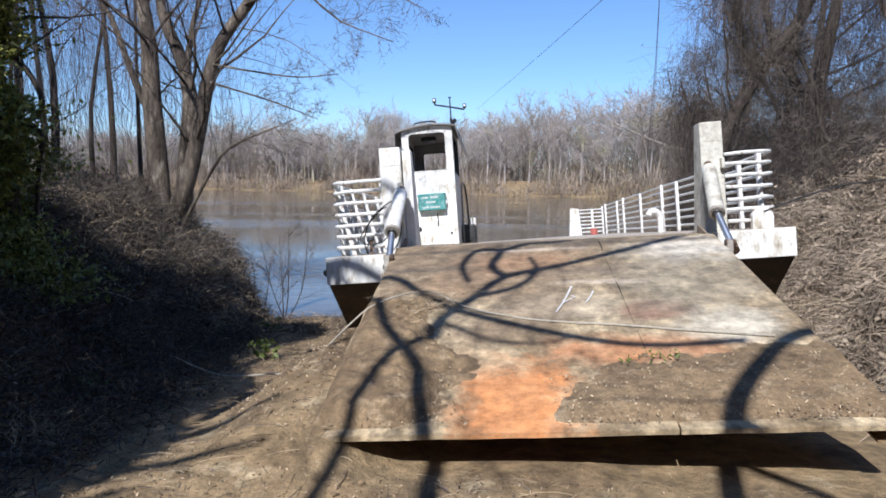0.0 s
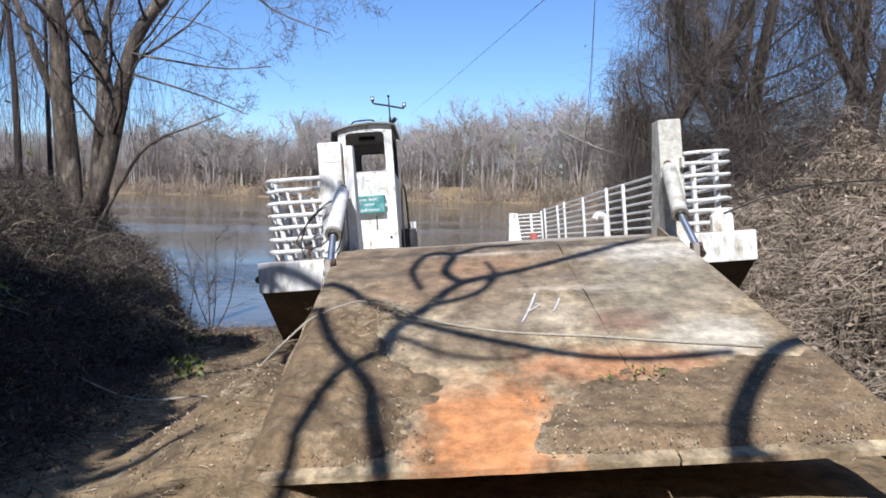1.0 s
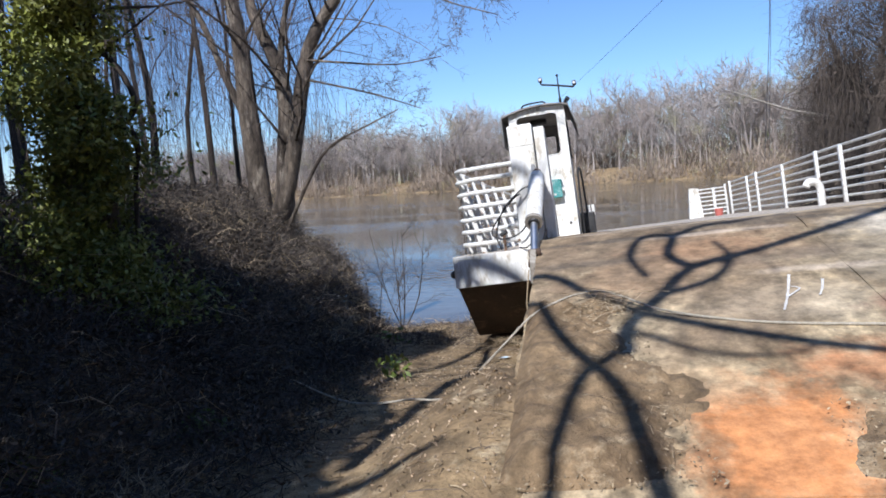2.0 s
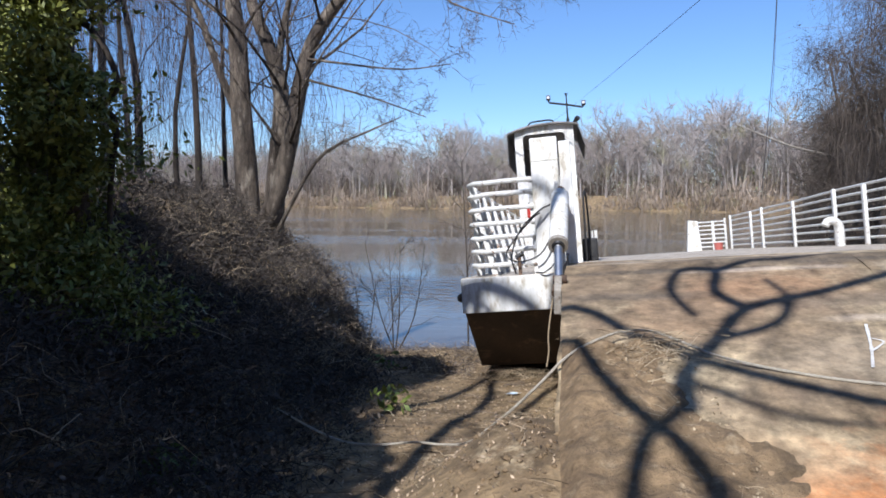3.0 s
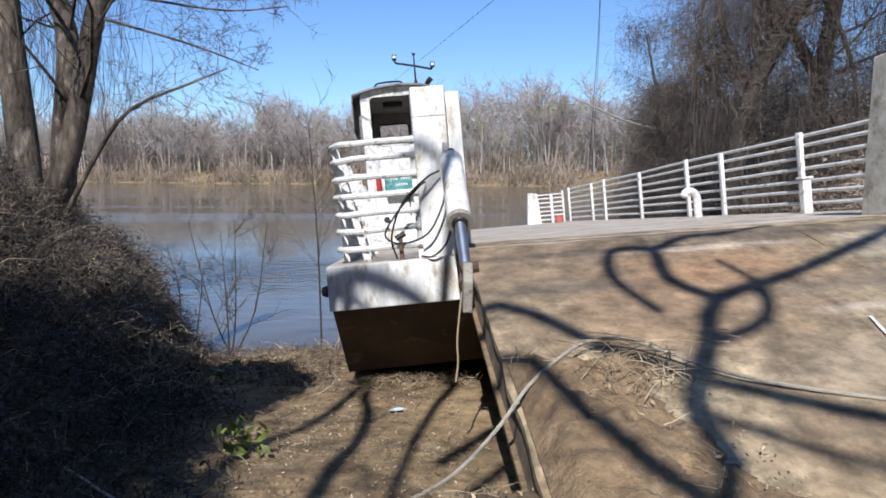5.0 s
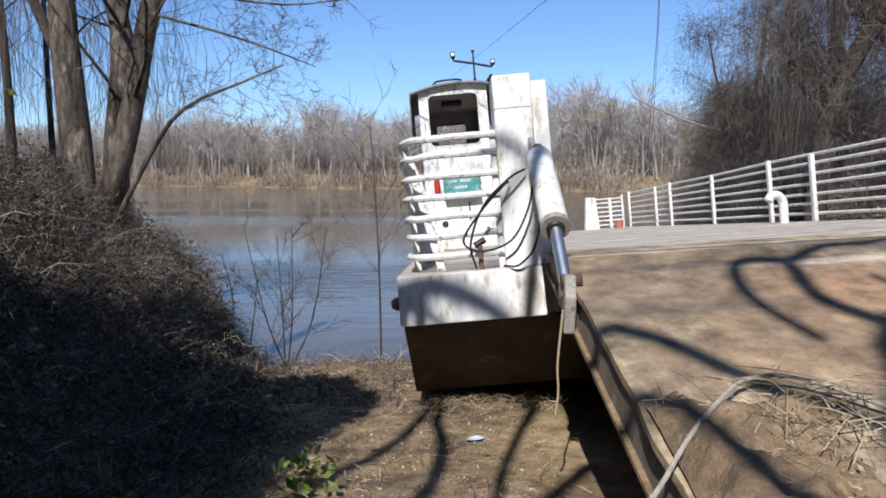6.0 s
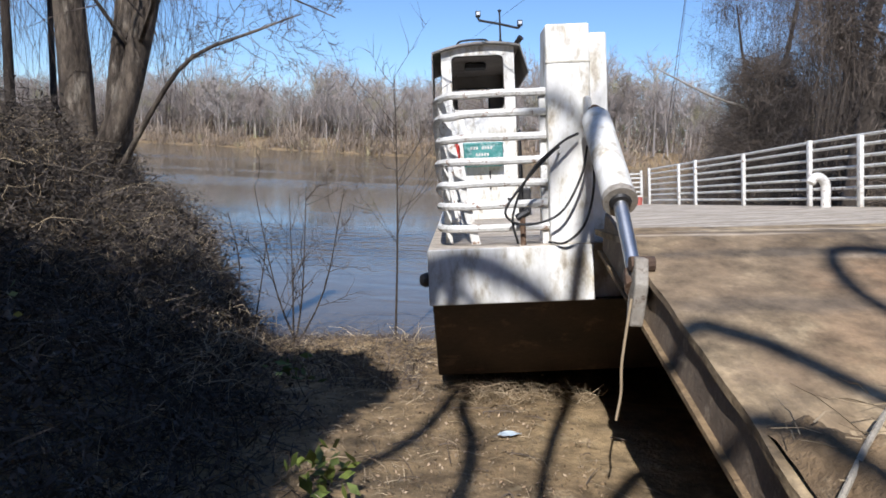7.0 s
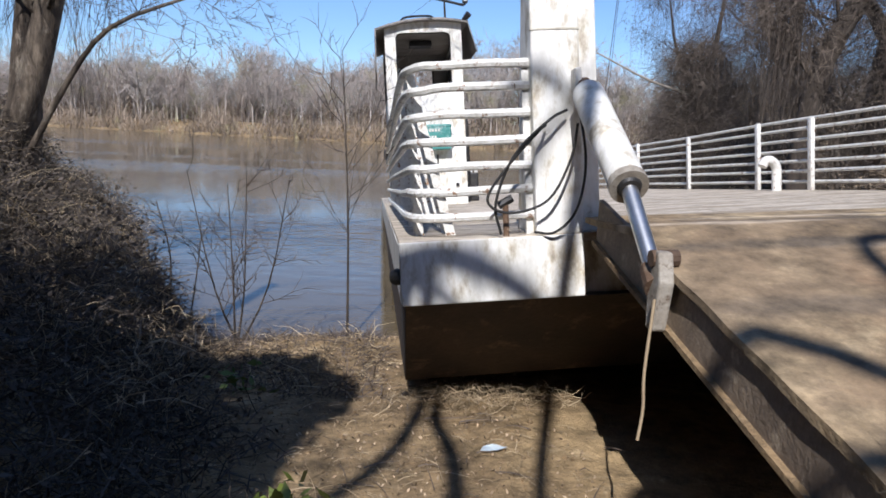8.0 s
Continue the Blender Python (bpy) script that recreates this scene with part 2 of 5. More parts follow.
def big_mesh(name, verts, faces, material):
    """A large mesh of equal faces from arrays."""
    me = bpy.data.meshes.new(name)
    k = faces.shape[1]
    me.vertices.add(len(verts))
    me.vertices.foreach_set("co", np.asarray(verts, np.float32).ravel())
    me.loops.add(faces.size)
    me.loops.foreach_set("vertex_index", faces.astype(np.int32).ravel())
    me.polygons.add(len(faces))
    me.polygons.foreach_set("loop_start", np.arange(len(faces), dtype=np.int32) * k)
    me.update(calc_edges=True)
    me.materials.append(material)
    return me


def part(name, geo, material, parent, label="", smooth=False):
    ob = new(name, mesh(name, geo, material, smooth))
    ob.parent = parent
    return tagged(ob, label) if label else ob


def thing(name, label, category, m=None, group="", kind=""):
    ob = new(name)
    ob.empty_display_size = 0.1
    if m is not None:
        ob.matrix_world = m
    return tagged(ob, label, category, group, kind)


# ---- lie of the land ----
WATER = -0.75
SHORE_X = np.array([-1500, -200, -60, -25, -10, -7, -4.6, -3.6, -1.5, 4.2, 5.2, 6.2, 8.6, 12, 30, 90, 1500.0])
SHORE_Y = np.array([20, 42, 38, 28, 20.5, 18.2, 15.0, 12.9, 13.4, 13.4, 15, 22, 36, 40, 48, 60, 90.0])


def smoothstep(v):
    v = np.clip(v, 0, 1)
    return v * v * (3 - 2 * v)


def toe_left(y):
    return np.interp(y, [-20, 0, 4, 7, 9, 11, 13, 16], [-2.6, -2.5, -2.6, -2.95, -3.2, -3.4, -3.8, -5.0])


def toe_right(y):
    return np.interp(y, [-20, 0, 4, 8, 10, 16, 22, 36], [3.4, 3.5, 3.7, 3.9, 4.75, 5.0, 5.8, 8.2])


def far_shore(x):
    return 148 - 0.42 * np.clip(x, -120, 90)


def land(x, y, rough=True):
    x, y = np.asarray(x, float), np.asarray(y, float)
    z = 0.12 - 0.058 * np.clip(y, -3, 14)
    left, right = toe_left(y) - x, x - toe_right(y)
    z = z + 1.4 * smoothstep((left - 0.25) / 3.0) + 0.9 * smoothstep((left - 3) / 8)
    z = z + 1.7 * smoothstep((right - 0.1) / 3.2) + 1.0 * smoothstep((right - 3) / 10)
    heap = smoothstep((-0.1 - x) / 0.45) * smoothstep((x + 1.75) / 0.9) * smoothstep((7.3 - y) / 1.3) * smoothstep((y - 4.2) / 0.7)
    z = z + heap * (0.0654 * np.minimum(x, -0.68) + 0.2135 * y - 0.864 - z - 0.02)
    z = z + 0.06 * smoothstep((y - 3.2) / 1.2) * smoothstep((6.5 - y) / 1.2)
    near = np.interp(x, SHORE_X, SHORE_Y)
    drop = smoothstep((y - near + 1.4) / 2.2)
    z = z * (1 - drop) + (WATER - 0.5) * drop
    z = np.where(y > near + 6, WATER - 2.5, z)
    far = far_shore(x)
    z = np.where(y > far - 8, WATER - 2.5 + smoothstep((y - far + 8) / 8) * 2.6, z)
    z = np.where(y > far, WATER + 0.1 + 3.0 * smoothstep((y - far) / 9), z)
    if rough:
        flat = np.array([noise.fractal(Vector((a * 0.9, b * 0.9, 3.1)), 1.0, 2.0, 4) if -15 < a < 20 and -12 < b < 45 else 0.0
                         for a, b in zip(x.ravel(), y.ravel())]).reshape(x.shape)
        z = z + 0.055 * flat
    return z


gx = np.array([-1500, -700, -350, -180, -120, -80, -55, -40, -30, -24, -19, -16] + list(np.arange(-14, 14.01, 0.16)) + [16, 19, 24, 30, 40, 55, 80, 120, 180, 350, 700, 1500])
gy = np.array([-1500, -600, -250, -100, -50, -30, -20, -14] + list(np.arange(-10, 22.01, 0.16)) + [23, 24, 26, 28, 30, 32, 34, 36, 38, 40, 44, 48, 56, 70]
              + list(np.arange(80, 212, 4.0)) + [240, 300, 450, 800, 1500])
X, Y = np.meshgrid(gx, gy)
Z = land(X, Y)
ids = np.arange(X.size).reshape(X.shape)
quads = np.stack([ids[:-1, :-1], ids[:-1, 1:], ids[1:, 1:], ids[1:, :-1]], -1).reshape(-1, 4)
ground_me = big_mesh("ground", np.stack([X, Y, Z], -1).reshape(-1, 3), quads, earth_mat)
ground_me.shade_smooth()
tagged(new("ground", ground_me), "bare brown earth sloping down between overgrown banks to the river", "ground", kind="structure")
water_me = big_mesh("water", np.array([(-1500, 9, WATER), (1500, 9, WATER), (1500, 260, WATER), (-1500, 260, WATER)]), np.array([[0, 1, 2, 3]]), water_mat)
tagged(new("water", water_me), "muddy brown river reflecting blue sky and bare woods", "river", kind="structure")


def near_shore(x):
    return float(np.interp(x, SHORE_X, SHORE_Y))


def ground_z(x, y):
    return float(land(np.array([x]), np.array([y]), True)[0])


# ---- the ferry: its own frame, bow aground, leaning to port and down at the stern ----
ROLL, PITCH = 5.0, 4.4
FERRY = Matrix.Translation((-1.74, 9.45, 0.74)) @ Euler((radians(-PITCH), radians(-ROLL), 0)).to_matrix().to_4x4()
WIDE, LONG = 6.0, 16.6

barge = thing("ferry_barge", "flat white ferry barge with dark raked hull grounded on the mud", "ferry", FERRY)
band = [(0.0, 0.0), (0.0, -0.36), (0.30, -0.36), (0.30, -0.02)]
part("bow_plate", prism(band, "x", 0.0, 1.06, 0.008), white_paint, barge, "white steel bow plate with algae stains")
part("bow_plate", prism(band, "x", 4.80, WIDE, 0.008), white_paint, barge, "white steel bow plate with algae stains")
part("bow_plate", prism([(0.12, -0.03), (0.12, -0.36), (0.34, -0.36), (0.34, -0.03)], "x", 1.06, 4.80), white_paint, barge)
part("hull", prism([(0.02, -0.362), (0.95, -1.05), (LONG - 0.95, -1.05), (LONG, -0.362)], "x", 0.02, WIDE - 0.02, 0.01), hull_dark, barge, "dark raked steel hull, muddy at its foot")
part("hull_side", box(-0.0, 0.25, 0.30, LONG, -0.36, -0.02), white_paint, barge)
part("hull_side", box(WIDE - 0.25, WIDE, 0.30, LONG, -0.36, -0.02), white_paint, barge)
part("deck", box(0.004, WIDE - 0.004, 0.02, LONG, -0.05, 0.004, 0.004), deck_mat, barge, "dusty grey-brown steel deck")
bitt = prism([(5.52, 0.0), (5.52, 0.19), (5.58, 0.27), (5.72, 0.28), (5.78, 0.19), (5.78, 0.0)], "y", 0.10, 0.20, 0.012)
part("mooring_bitt", bitt, white_paint, barge, "white steel mooring bitt")


def ramp_post(x, flip, paint):
    """A fin-shaped post that carries a ramp cylinder."""
    ob = thing("ramp_post", "stained white steel fin post on the ferry bow", "post", FERRY @ Matrix.Translation((x, 0.06, 0)), "ramp posts")
    s = 1
    body = prism([(0.0, 0.0), (0.0, 1.40), (0.24, 1.40), (0.55, 0.0)], "x", -0.14, 0.14, 0.014)
    part("column", body, paint, ob)
    if not flip:
        part("side_plate", prism([(0.10, 0.0), (0.10, 1.36), (0.30, 1.36), (0.62, 0.0)], "x", *sorted((s * 0.15, s * 0.27)), 0.012), paint, ob)
    part("weld_seam", box(-0.142, 0.142, -0.004, 0.02, 1.155, 1.165), cream_paint, ob)
    part("lug", box(*sorted((s * 0.085, s * 0.125)), -0.09, 0.02, 0.80, 0.93, 0.01), paint, ob)
    return ob


ramp_post(0.94, False, white_paint)
ramp_post(5.06, True, cream_paint)


def cylinder(top, end, foot, paint, label):
    ob = thing("hydraulic_cylinder", label, "hydraulic cylinder", group="ramp cylinders")
    top, end, foot = Vector(top), Vector(end), Vector(foot)
    d = (end - top).normalized()
    far = (end - top).length
    part("barrel", tube([top, top + d * 0.02, top + d * (far - 0.02), end], [0.082, 0.088, 0.088, 0.088], 24), paint, ob, smooth=True)
    part("gland", tube([end - d * 0.03, end - d * 0.029, end + d * 0.015, end + d * 0.016], [0.086, 0.092, 0.092, 0.062], 24), lug_mat, ob, "worn gland ring", smooth=True)
    part("rod_seal", tube([end + d * 0.010, end + d * 0.032], [0.062, 0.050], 20), black_metal, ob, smooth=True)
    part("eye", tube([top - d * 0.10, top + d * 0.01], [0.045, 0.07], 12), rust, ob)
    part("rod", tube([end - d * 0.02, foot], 0.038, 16), chrome, ob, "bright steel piston rod", smooth=True)
    part("clevis", tube([foot - d * 0.07, foot + d * 0.05], [0.05, 0.065], 10), rust, ob)
    return ob


cylinder(FERRY @ Vector((1.08, -0.07, 0.78)), (-0.73, 8.70, 1.16), (-0.71, 8.34, 0.80), white_paint, "white painted hydraulic ramp cylinder, rod extended")
cylinder(FERRY @ Vector((4.97, -0.07, 0.80)), (3.06, 8.74, 1.45), (3.14, 8.36, 1.08), cream_paint, "cream hydraulic ramp cylinder with rusty gland")

# ---- loading ramp ----
RA, RB, RC = 0.0654, 0.2135, -0.864        # height of the ramp's top over x and y


def ramp_z(x, y):
    return RA * x + RB * y + RC


def ramp_surface():
    m = surf("ramp_plate", (0.43, 0.34, 0.21), (0.24, 0.175, 0.10), (0.14, 0.11, 0.075), scale=1.7, fine=16, rough=0.9, bump=0.5, cut=0.53, stretch=(1, 0.7, 1), soft=0.09, edge=0.16, grit=0.6, mottle=0.55)
    n, l = m.node_tree.nodes, m.node_tree.links
    p = n["Principled BSDF"]
    base = p.inputs["Base Color"].links[0].from_socket
    geo = n.new("ShaderNodeNewGeometry")
    wob = n.new("ShaderNodeTexNoise")
    wob.inputs["Scale"].default_value, wob.inputs["Detail"].default_value = 3.2, 9
    wob.inputs["Roughness"].default_value = 0.68
    l.new(geo.outputs["Position"], wob.inputs["Vector"])

    def blot(cx, cy, rx, ry, amount, col, src, edge=0.30):
        """A soft, ragged blot, for stains and for painted shadow streaks."""
        mp = n.new("ShaderNodeMapping")
        mp.inputs["Location"].default_value = (-cx / rx, -cy / ry, 0)
        mp.inputs["Scale"].default_value = (1 / rx, 1 / ry, 0)
        l.new(geo.outputs["Position"], mp.inputs["Vector"])
        ln = n.new("ShaderNodeVectorMath")
        ln.operation = "LENGTH"
        l.new(mp.outputs["Vector"], ln.inputs[0])
        ad = n.new("ShaderNodeMath")
        ad.operation = "MULTIPLY_ADD"
        l.new(wob.outputs["Fac"], ad.inputs[0])
        ad.inputs[1].default_value = 2.4
        l.new(ln.outputs["Value"], ad.inputs[2])
        r = n.new("ShaderNodeMapRange")
        r.inputs["From Min"].default_value, r.inputs["From Max"].default_value = 2.2 - edge, 2.2 + edge
        r.inputs["To Min"].default_value, r.inputs["To Max"].default_value = amount, 0
        l.new(ad.outputs["Value"], r.inputs["Value"])
        k = n.new("ShaderNodeMix")
        k.data_type = "RGBA"
        l.new(r.outputs["Result"], k.inputs[0])
        l.new(src, k.inputs[6])
        k.inputs[7].default_value = (*col, 1)
        return k.outputs[2]
    c = blot(0.72, 5.12, 0.40, 0.60, 0.85, (0.54, 0.215, 0.07), base, 0.4)
    c = blot(0.35, 5.75, 0.35, 0.20, 0.6, (0.52, 0.36, 0.20), c, 0.4)
    c = blot(-0.1, 6.2, 0.16, 0.13, 0.85, (0.60, 0.50, 0.36), c, 0.25)
    c = blot(1.15, 6.75, 0.55, 0.30, 0.5, (0.55, 0.47, 0.34), c, 0.5)
    c = blot(1.65, 5.85, 0.75, 0.26, 0.65, (0.50, 0.21, 0.085), c, 0.4)
    c = blot(2.45, 6.25, 0.40, 0.33, 0.8, (0.56, 0.50, 0.38), c)
    c = blot(1.9, 6.6, 0.30, 0.22, 0.7, (0.25, 0.10, 0.06), c)
    c = blot(2.5, 7.5, 0.7, 0.9, 0.5, (0.25, 0.225, 0.165), c)
    c = blot(2.6, 8.3, 0.6, 0.4, 0.6, (0.55, 0.51, 0.43), c, 0.4)
    c = blot(0.2, 7.6, 0.5, 0.5, 0.6, (0.42, 0.26, 0.14), c)
    c = blot(0.1, 8.2, 1.5, 1.0, 0.85, (0.175, 0.125, 0.078), c, 0.6)
    c = blot(0.9, 8.0, 0.6, 0.35, 0.5, (0.36, 0.20, 0.10), c, 0.5)
    c = blot(2.0, 7.2, 0.5, 1.1, 0.5, (0.23, 0.19, 0.13), c, 0.5)
    c = blot(0.9, 7.0, 0.5, 0.5, 0.5, (0.25, 0.18, 0.11), c, 0.6)
    c = blot(1.5, 8.7, 0.9, 0.16, 0.7, (0.13, 0.10, 0.07), c, 0.5)
    c = blot(0.5, 6.3, 0.5, 0.30, 0.6, (0.20, 0.14, 0.085), c, 0.5)
    # dark streaks paint twig shadows and scuffs into the colour; pale ones are scuffs
    for cx, cy, rx, ry, amount, tone in ((1.3, 8.95, 1.5, 0.07, 0.75, 0.09), (2.2, 8.62, 0.8, 0.06, 0.7, 0.10), (0.2, 8.5, 0.7, 0.06, 0.75, 0.09), (0.8, 9.15, 1.2, 0.05, 0.7, 0.50),
                                         (-0.2, 8.85, 0.5, 0.07, 0.7, 0.46), (0.9, 8.45, 0.5, 0.05, 0.6, 0.44), (-0.1, 7.9, 0.5, 0.09, 0.6, 0.10), (1.6, 7.35, 0.4, 0.06, 0.6, 0.48)):
        c = blot(cx, cy, rx, ry, amount, (tone, tone * 0.82, tone * 0.62), c, 0.4)
    c = blot(1.3, 7.7, 0.6, 0.14, 0.6, (0.15, 0.115, 0.08), c, 0.5)
    spots = n.new("ShaderNodeTexNoise")
    spots.inputs["Scale"].default_value, spots.inputs["Detail"].default_value, spots.inputs["Roughness"].default_value = 5.5, 8, 0.72
    l.new(geo.outputs["Position"], spots.inputs["Vector"])
    tone = n.new("ShaderNodeMapRange")
    tone.inputs["From Min"].default_value, tone.inputs["From Max"].default_value = 0.33, 0.67
    tone.inputs["To Min"].default_value, tone.inputs["To Max"].default_value = 0.22, 0.80
    l.new(spots.outputs["Fac"], tone.inputs["Value"])
    k = n.new("ShaderNodeMix")
    k.data_type, k.blend_type = "RGBA", "OVERLAY"
    k.inputs[0].default_value = 0.85
    l.new(c, k.inputs[6])
    l.new(tone.outputs["Result"], k.inputs[7])
    l.new(k.outputs[2], p.inputs["Base Color"])
    return m


ramp_mat = ramp_surface()
loading_ramp = thing("loading_ramp", "worn clay-stained loading ramp lowered from ferry to shore", "ramp")
RX0, RX1, RY0, RY1 = -0.68, 3.04, 4.72, 9.5


def ramp_sheet(x0, x1, y0, y1, up, down, step=0.12):
    nx, ny = max(2, int((x1 - x0) / step)), max(2, int((y1 - y0) / step))
    vs, fs = [], []
    for top in (1, 0):
        for j in range(ny + 1):
            for i in range(nx + 1):
                x, y = x0 + (x1 - x0) * i / nx, y0 + (y1 - y0) * j / ny
                ragged = 0.02 * noise.noise(Vector((x * 3, y * 3, 1))) if j == 0 or i == 0 else 0
                z = ramp_z(x, min(y, 8.75)) - 0.05 * max(0, y - 8.75)
                vs.append((x + (ragged if i == 0 else 0), y + (ragged if j == 0 else 0), z + (up + 0.006 * noise.noise(Vector((x * 2, y * 2, 4))) if top else -down)))
    k = (nx + 1) * (ny + 1)
    at = lambda t, i, j: (0 if t else k) + j * (nx + 1) + i
    for j in range(ny):
        for i in range(nx):
            fs.append((at(1, i, j), at(1, i + 1, j), at(1, i + 1, j + 1), at(1, i, j + 1)))
            fs.append((at(0, i, j), at(0, i, j + 1), at(0, i + 1, j + 1), at(0, i + 1, j)))
    for i in range(nx):
        fs.append((at(1, i, 0), at(0, i, 0), at(0, i + 1, 0), at(1, i + 1, 0)))
        fs.append((at(1, i, ny), at(1, i + 1, ny), at(0, i + 1, ny), at(0, i, ny)))
    for j in range(ny):
        fs.append((at(1, 0, j), at(1, 0, j + 1), at(0, 0, j + 1), at(0, 0, j)))
        fs.append((at(1, nx, j), at(0, nx, j), at(0, nx, j + 1), at(1, nx, j + 1)))
    return vs, fs


SEAM = 1.71
part("deck_panel", ramp_sheet(RX0, SEAM - 0.004, RY0, RY1, 0.0, 0.035), ramp_mat, loading_ramp, "stained panel with an orange clay patch", True)
part("deck_panel", ramp_sheet(SEAM + 0.004, RX1, RY0, RY1, -0.003, 0.035), ramp_mat, loading_ramp, "weathered pale panel", True)
for xx, s in ((RX0 + 0.02, 1), (RX1 - 0.02, -1)):
    for nm, a, b, h0, h1 in (("side_beam", 0.0, 0.025, 0.037, 0.26), ("beam_flange", -0.025 * 1, 0.10, 0.26, 0.285)):
        x0, x1 = sorted((xx + s * a, xx + s * b))
        vs = [(x, y, ramp_z(x, y) - h * (0.55 + 0.45 * min(1, (y - RY0) / 2.4)) ) for y in (RY0 + 0.08, 6.5, 9.3) for x, h in ((x0, h0), (x1, h0), (x1, h1), (x0, h1))]
        fs = [(0, 1, 2, 3), (8, 11, 10, 9)] + [(k + i, k + (i + 1) % 4, k + 4 + (i + 1) % 4, k + 4 + i) for k in (0, 4) for i in range(4)]
        part(nm, (vs, fs), mud if nm == "beam_flange" else beam_mat, loading_ramp)
for xx in (RX0 - 0.05, RX1 + 0.02):
    lug = prism([(-0.03, 0.07), (0.04, 0.07), (0.06, -0.02), (0.04, -0.26), (-0.03, -0.26), (-0.07, -0.05)], "x", -0.02, 0.045, 0.012)
    part("hinge_lug", moved(lug, Matrix.Translation((xx, 8.28, ramp_z(xx, 8.28)))), lug_mat, loading_ramp, "worn grey pin lug")
    part("hinge_pin", tube([(xx - 0.03, 8.30, ramp_z(xx, 8.3) + 0.03), (xx + 0.085, 8.30, ramp_z(xx, 8.3) + 0.035)], 0.036, 10), dark_rust, loading_ramp)


def mud_layer(x0, x1, y0, y1, depth, cover, name, label):
    """Dried mud lying on the ramp, thinning to nothing at a ragged edge."""
    step = 0.022
    nx, ny = int((x1 - x0) / step), int((y1 - y0) / step)
    h = {}
    for j in range(ny + 1):
        for i in range(nx + 1):
            x, y = x0 + i * step, y0 + j * step
            q = cover(x, y) + 0.55 * noise.fractal(Vector((x * 2.2, y * 2.2, 7)), 1.0, 2.0, 5) + 0.10 * noise.noise(Vector((x * 14, y * 14, 3)))
            h[i, j] = q
    vs, index, fs = [], {}, []
    for (i, j), q in h.items():
        x, y = x0 + i * step, y0 + j * step
        lump = min(1, max(0, (q - 0.1) / 0.6)) * (0.25 * depth * noise.noise(Vector((x * 9, y * 9, 2))) + 0.010 * noise.noise(Vector((x * 23, y * 23, 8))))
        index[i, j] = len(vs)
        rim = min(1, (y - y0) / 0.16, (x - RX0) / 0.14 + 0.1)
        s = min(1, max(0, (q - 0.12) / 1.0))
        vs.append((x, y, ramp_z(x, y) - 0.012 + rim * (depth * s * s * (3 - 2 * s) + 0.006 * min(1, s * 4) + lump)))
    for j in range(ny):
        for i in range(nx):
            if max(h[a] for a in ((i, j), (i + 1, j), (i + 1, j + 1), (i, j + 1))) > -0.45:
                fs.append((index[i, j], index[i + 1, j], index[i + 1, j + 1], index[i, j + 1]))
    ob = new(name, mesh(name, (vs, fs), mud, False))
    ob.data.shade_smooth()
    return tagged(ob, label, "mud", kind="stuff")


mud_layer(0.95, 3.05, 4.79, 6.5, 0.045, lambda x, y: (5.62 + 0.20 * (x - 1) + 0.25 * max(0, x - 2.6) - y) * 2.0 - max(0, 1.15 - x) * 4, "mud_strip", "dried brown mud strip with pebbles along the ramp's lip")
mud_layer(-0.66, 1.05, 4.79, 7.4, 0.13, lambda x, y: (0.66 - 0.24 * (y - 5) - x) * 1.15 - max(0, y - 6.95) * 4 - max(0, 5.5 - y) * max(0, x) * 1.2, "mud_bank", "heap of dried brown mud over the ramp's corner")

# ---- guard rails ----
HEIGHTS = (0.12, 0.27, 0.41, 0.56, 0.71, 0.86, 0.99)


def wobble(pts, seed, amount=0.006):
    rng = random.Random(seed)
    return [Vector(p) + Vector([rng.uniform(-amount, amount) for _ in range(3)]) for p in pts]


left_rail = thing("guard_rail", "white pipe guard rail with chipped paint round the port deck", "guard rail", FERRY, "ferry guard rails")
for k, h in enumerate(HEIGHTS):
    run = [(0.80, 0.14, h), (0.52, 0.14, h), (0.30, 0.15, h), (0.19, 0.19, h), (0.12, 0.29, h), (0.09, 0.50, h), (0.08, 1.2, h), (0.08, 2.4, h), (0.08, 4.5, h), (0.08, 7.6, h)]
    part("rail", tube(smooth_line(wobble(run, k), 3), 0.026, 8), rail_paint, left_rail, smooth=True)
for y in (0.34, 0.62, 1.3, 2.2, 3.3, 4.4, 5.8, 7.2):
    part("stanchion", prism([(0.30, 0.0), (0.36, 0.0), (0.14, 1.0), (0.09, 1.0)], "y", y, y + 0.014), rail_paint, left_rail)
    part("stanchion", prism([(0.12, 0.0), (0.17, 0.0), (0.14, 1.0), (0.10, 1.0)], "y", y + 0.10, y + 0.114), rail_paint, left_rail)
part("end_bar", box(0.76, 0.80, 0.15, 0.19, 0.0, 1.02), rail_paint, left_rail)

right_rail = thing("guard_rail", "long white pipe guard rail with chipped paint along starboard", "guard rail", FERRY, "ferry guard rails")
for k, h in enumerate(HEIGHTS):
    run = [(5.24, 0.20, h), (5.5, 0.20, h), (5.72, 0.22, h), (5.84, 0.32, h), (5.88, 0.55, h), (5.88, 2.0, h), (5.88, 4.0, h), (5.88, 6.5, h), (5.88, 9, h),
           (5.88, 12, h), (5.88, 15.2, h)]
    part("rail", tube(smooth_line(wobble(run, 20 + k, 0.009), 3), 0.024, 8), rail_paint, right_rail, smooth=True)
    part("rail", tube([(5.84, 16.1, h * 0.9), (5.45, 16.15, h * 0.9), (5.0, 16.1, h * 0.9)], 0.022, 6), rail_paint, right_rail, smooth=True)
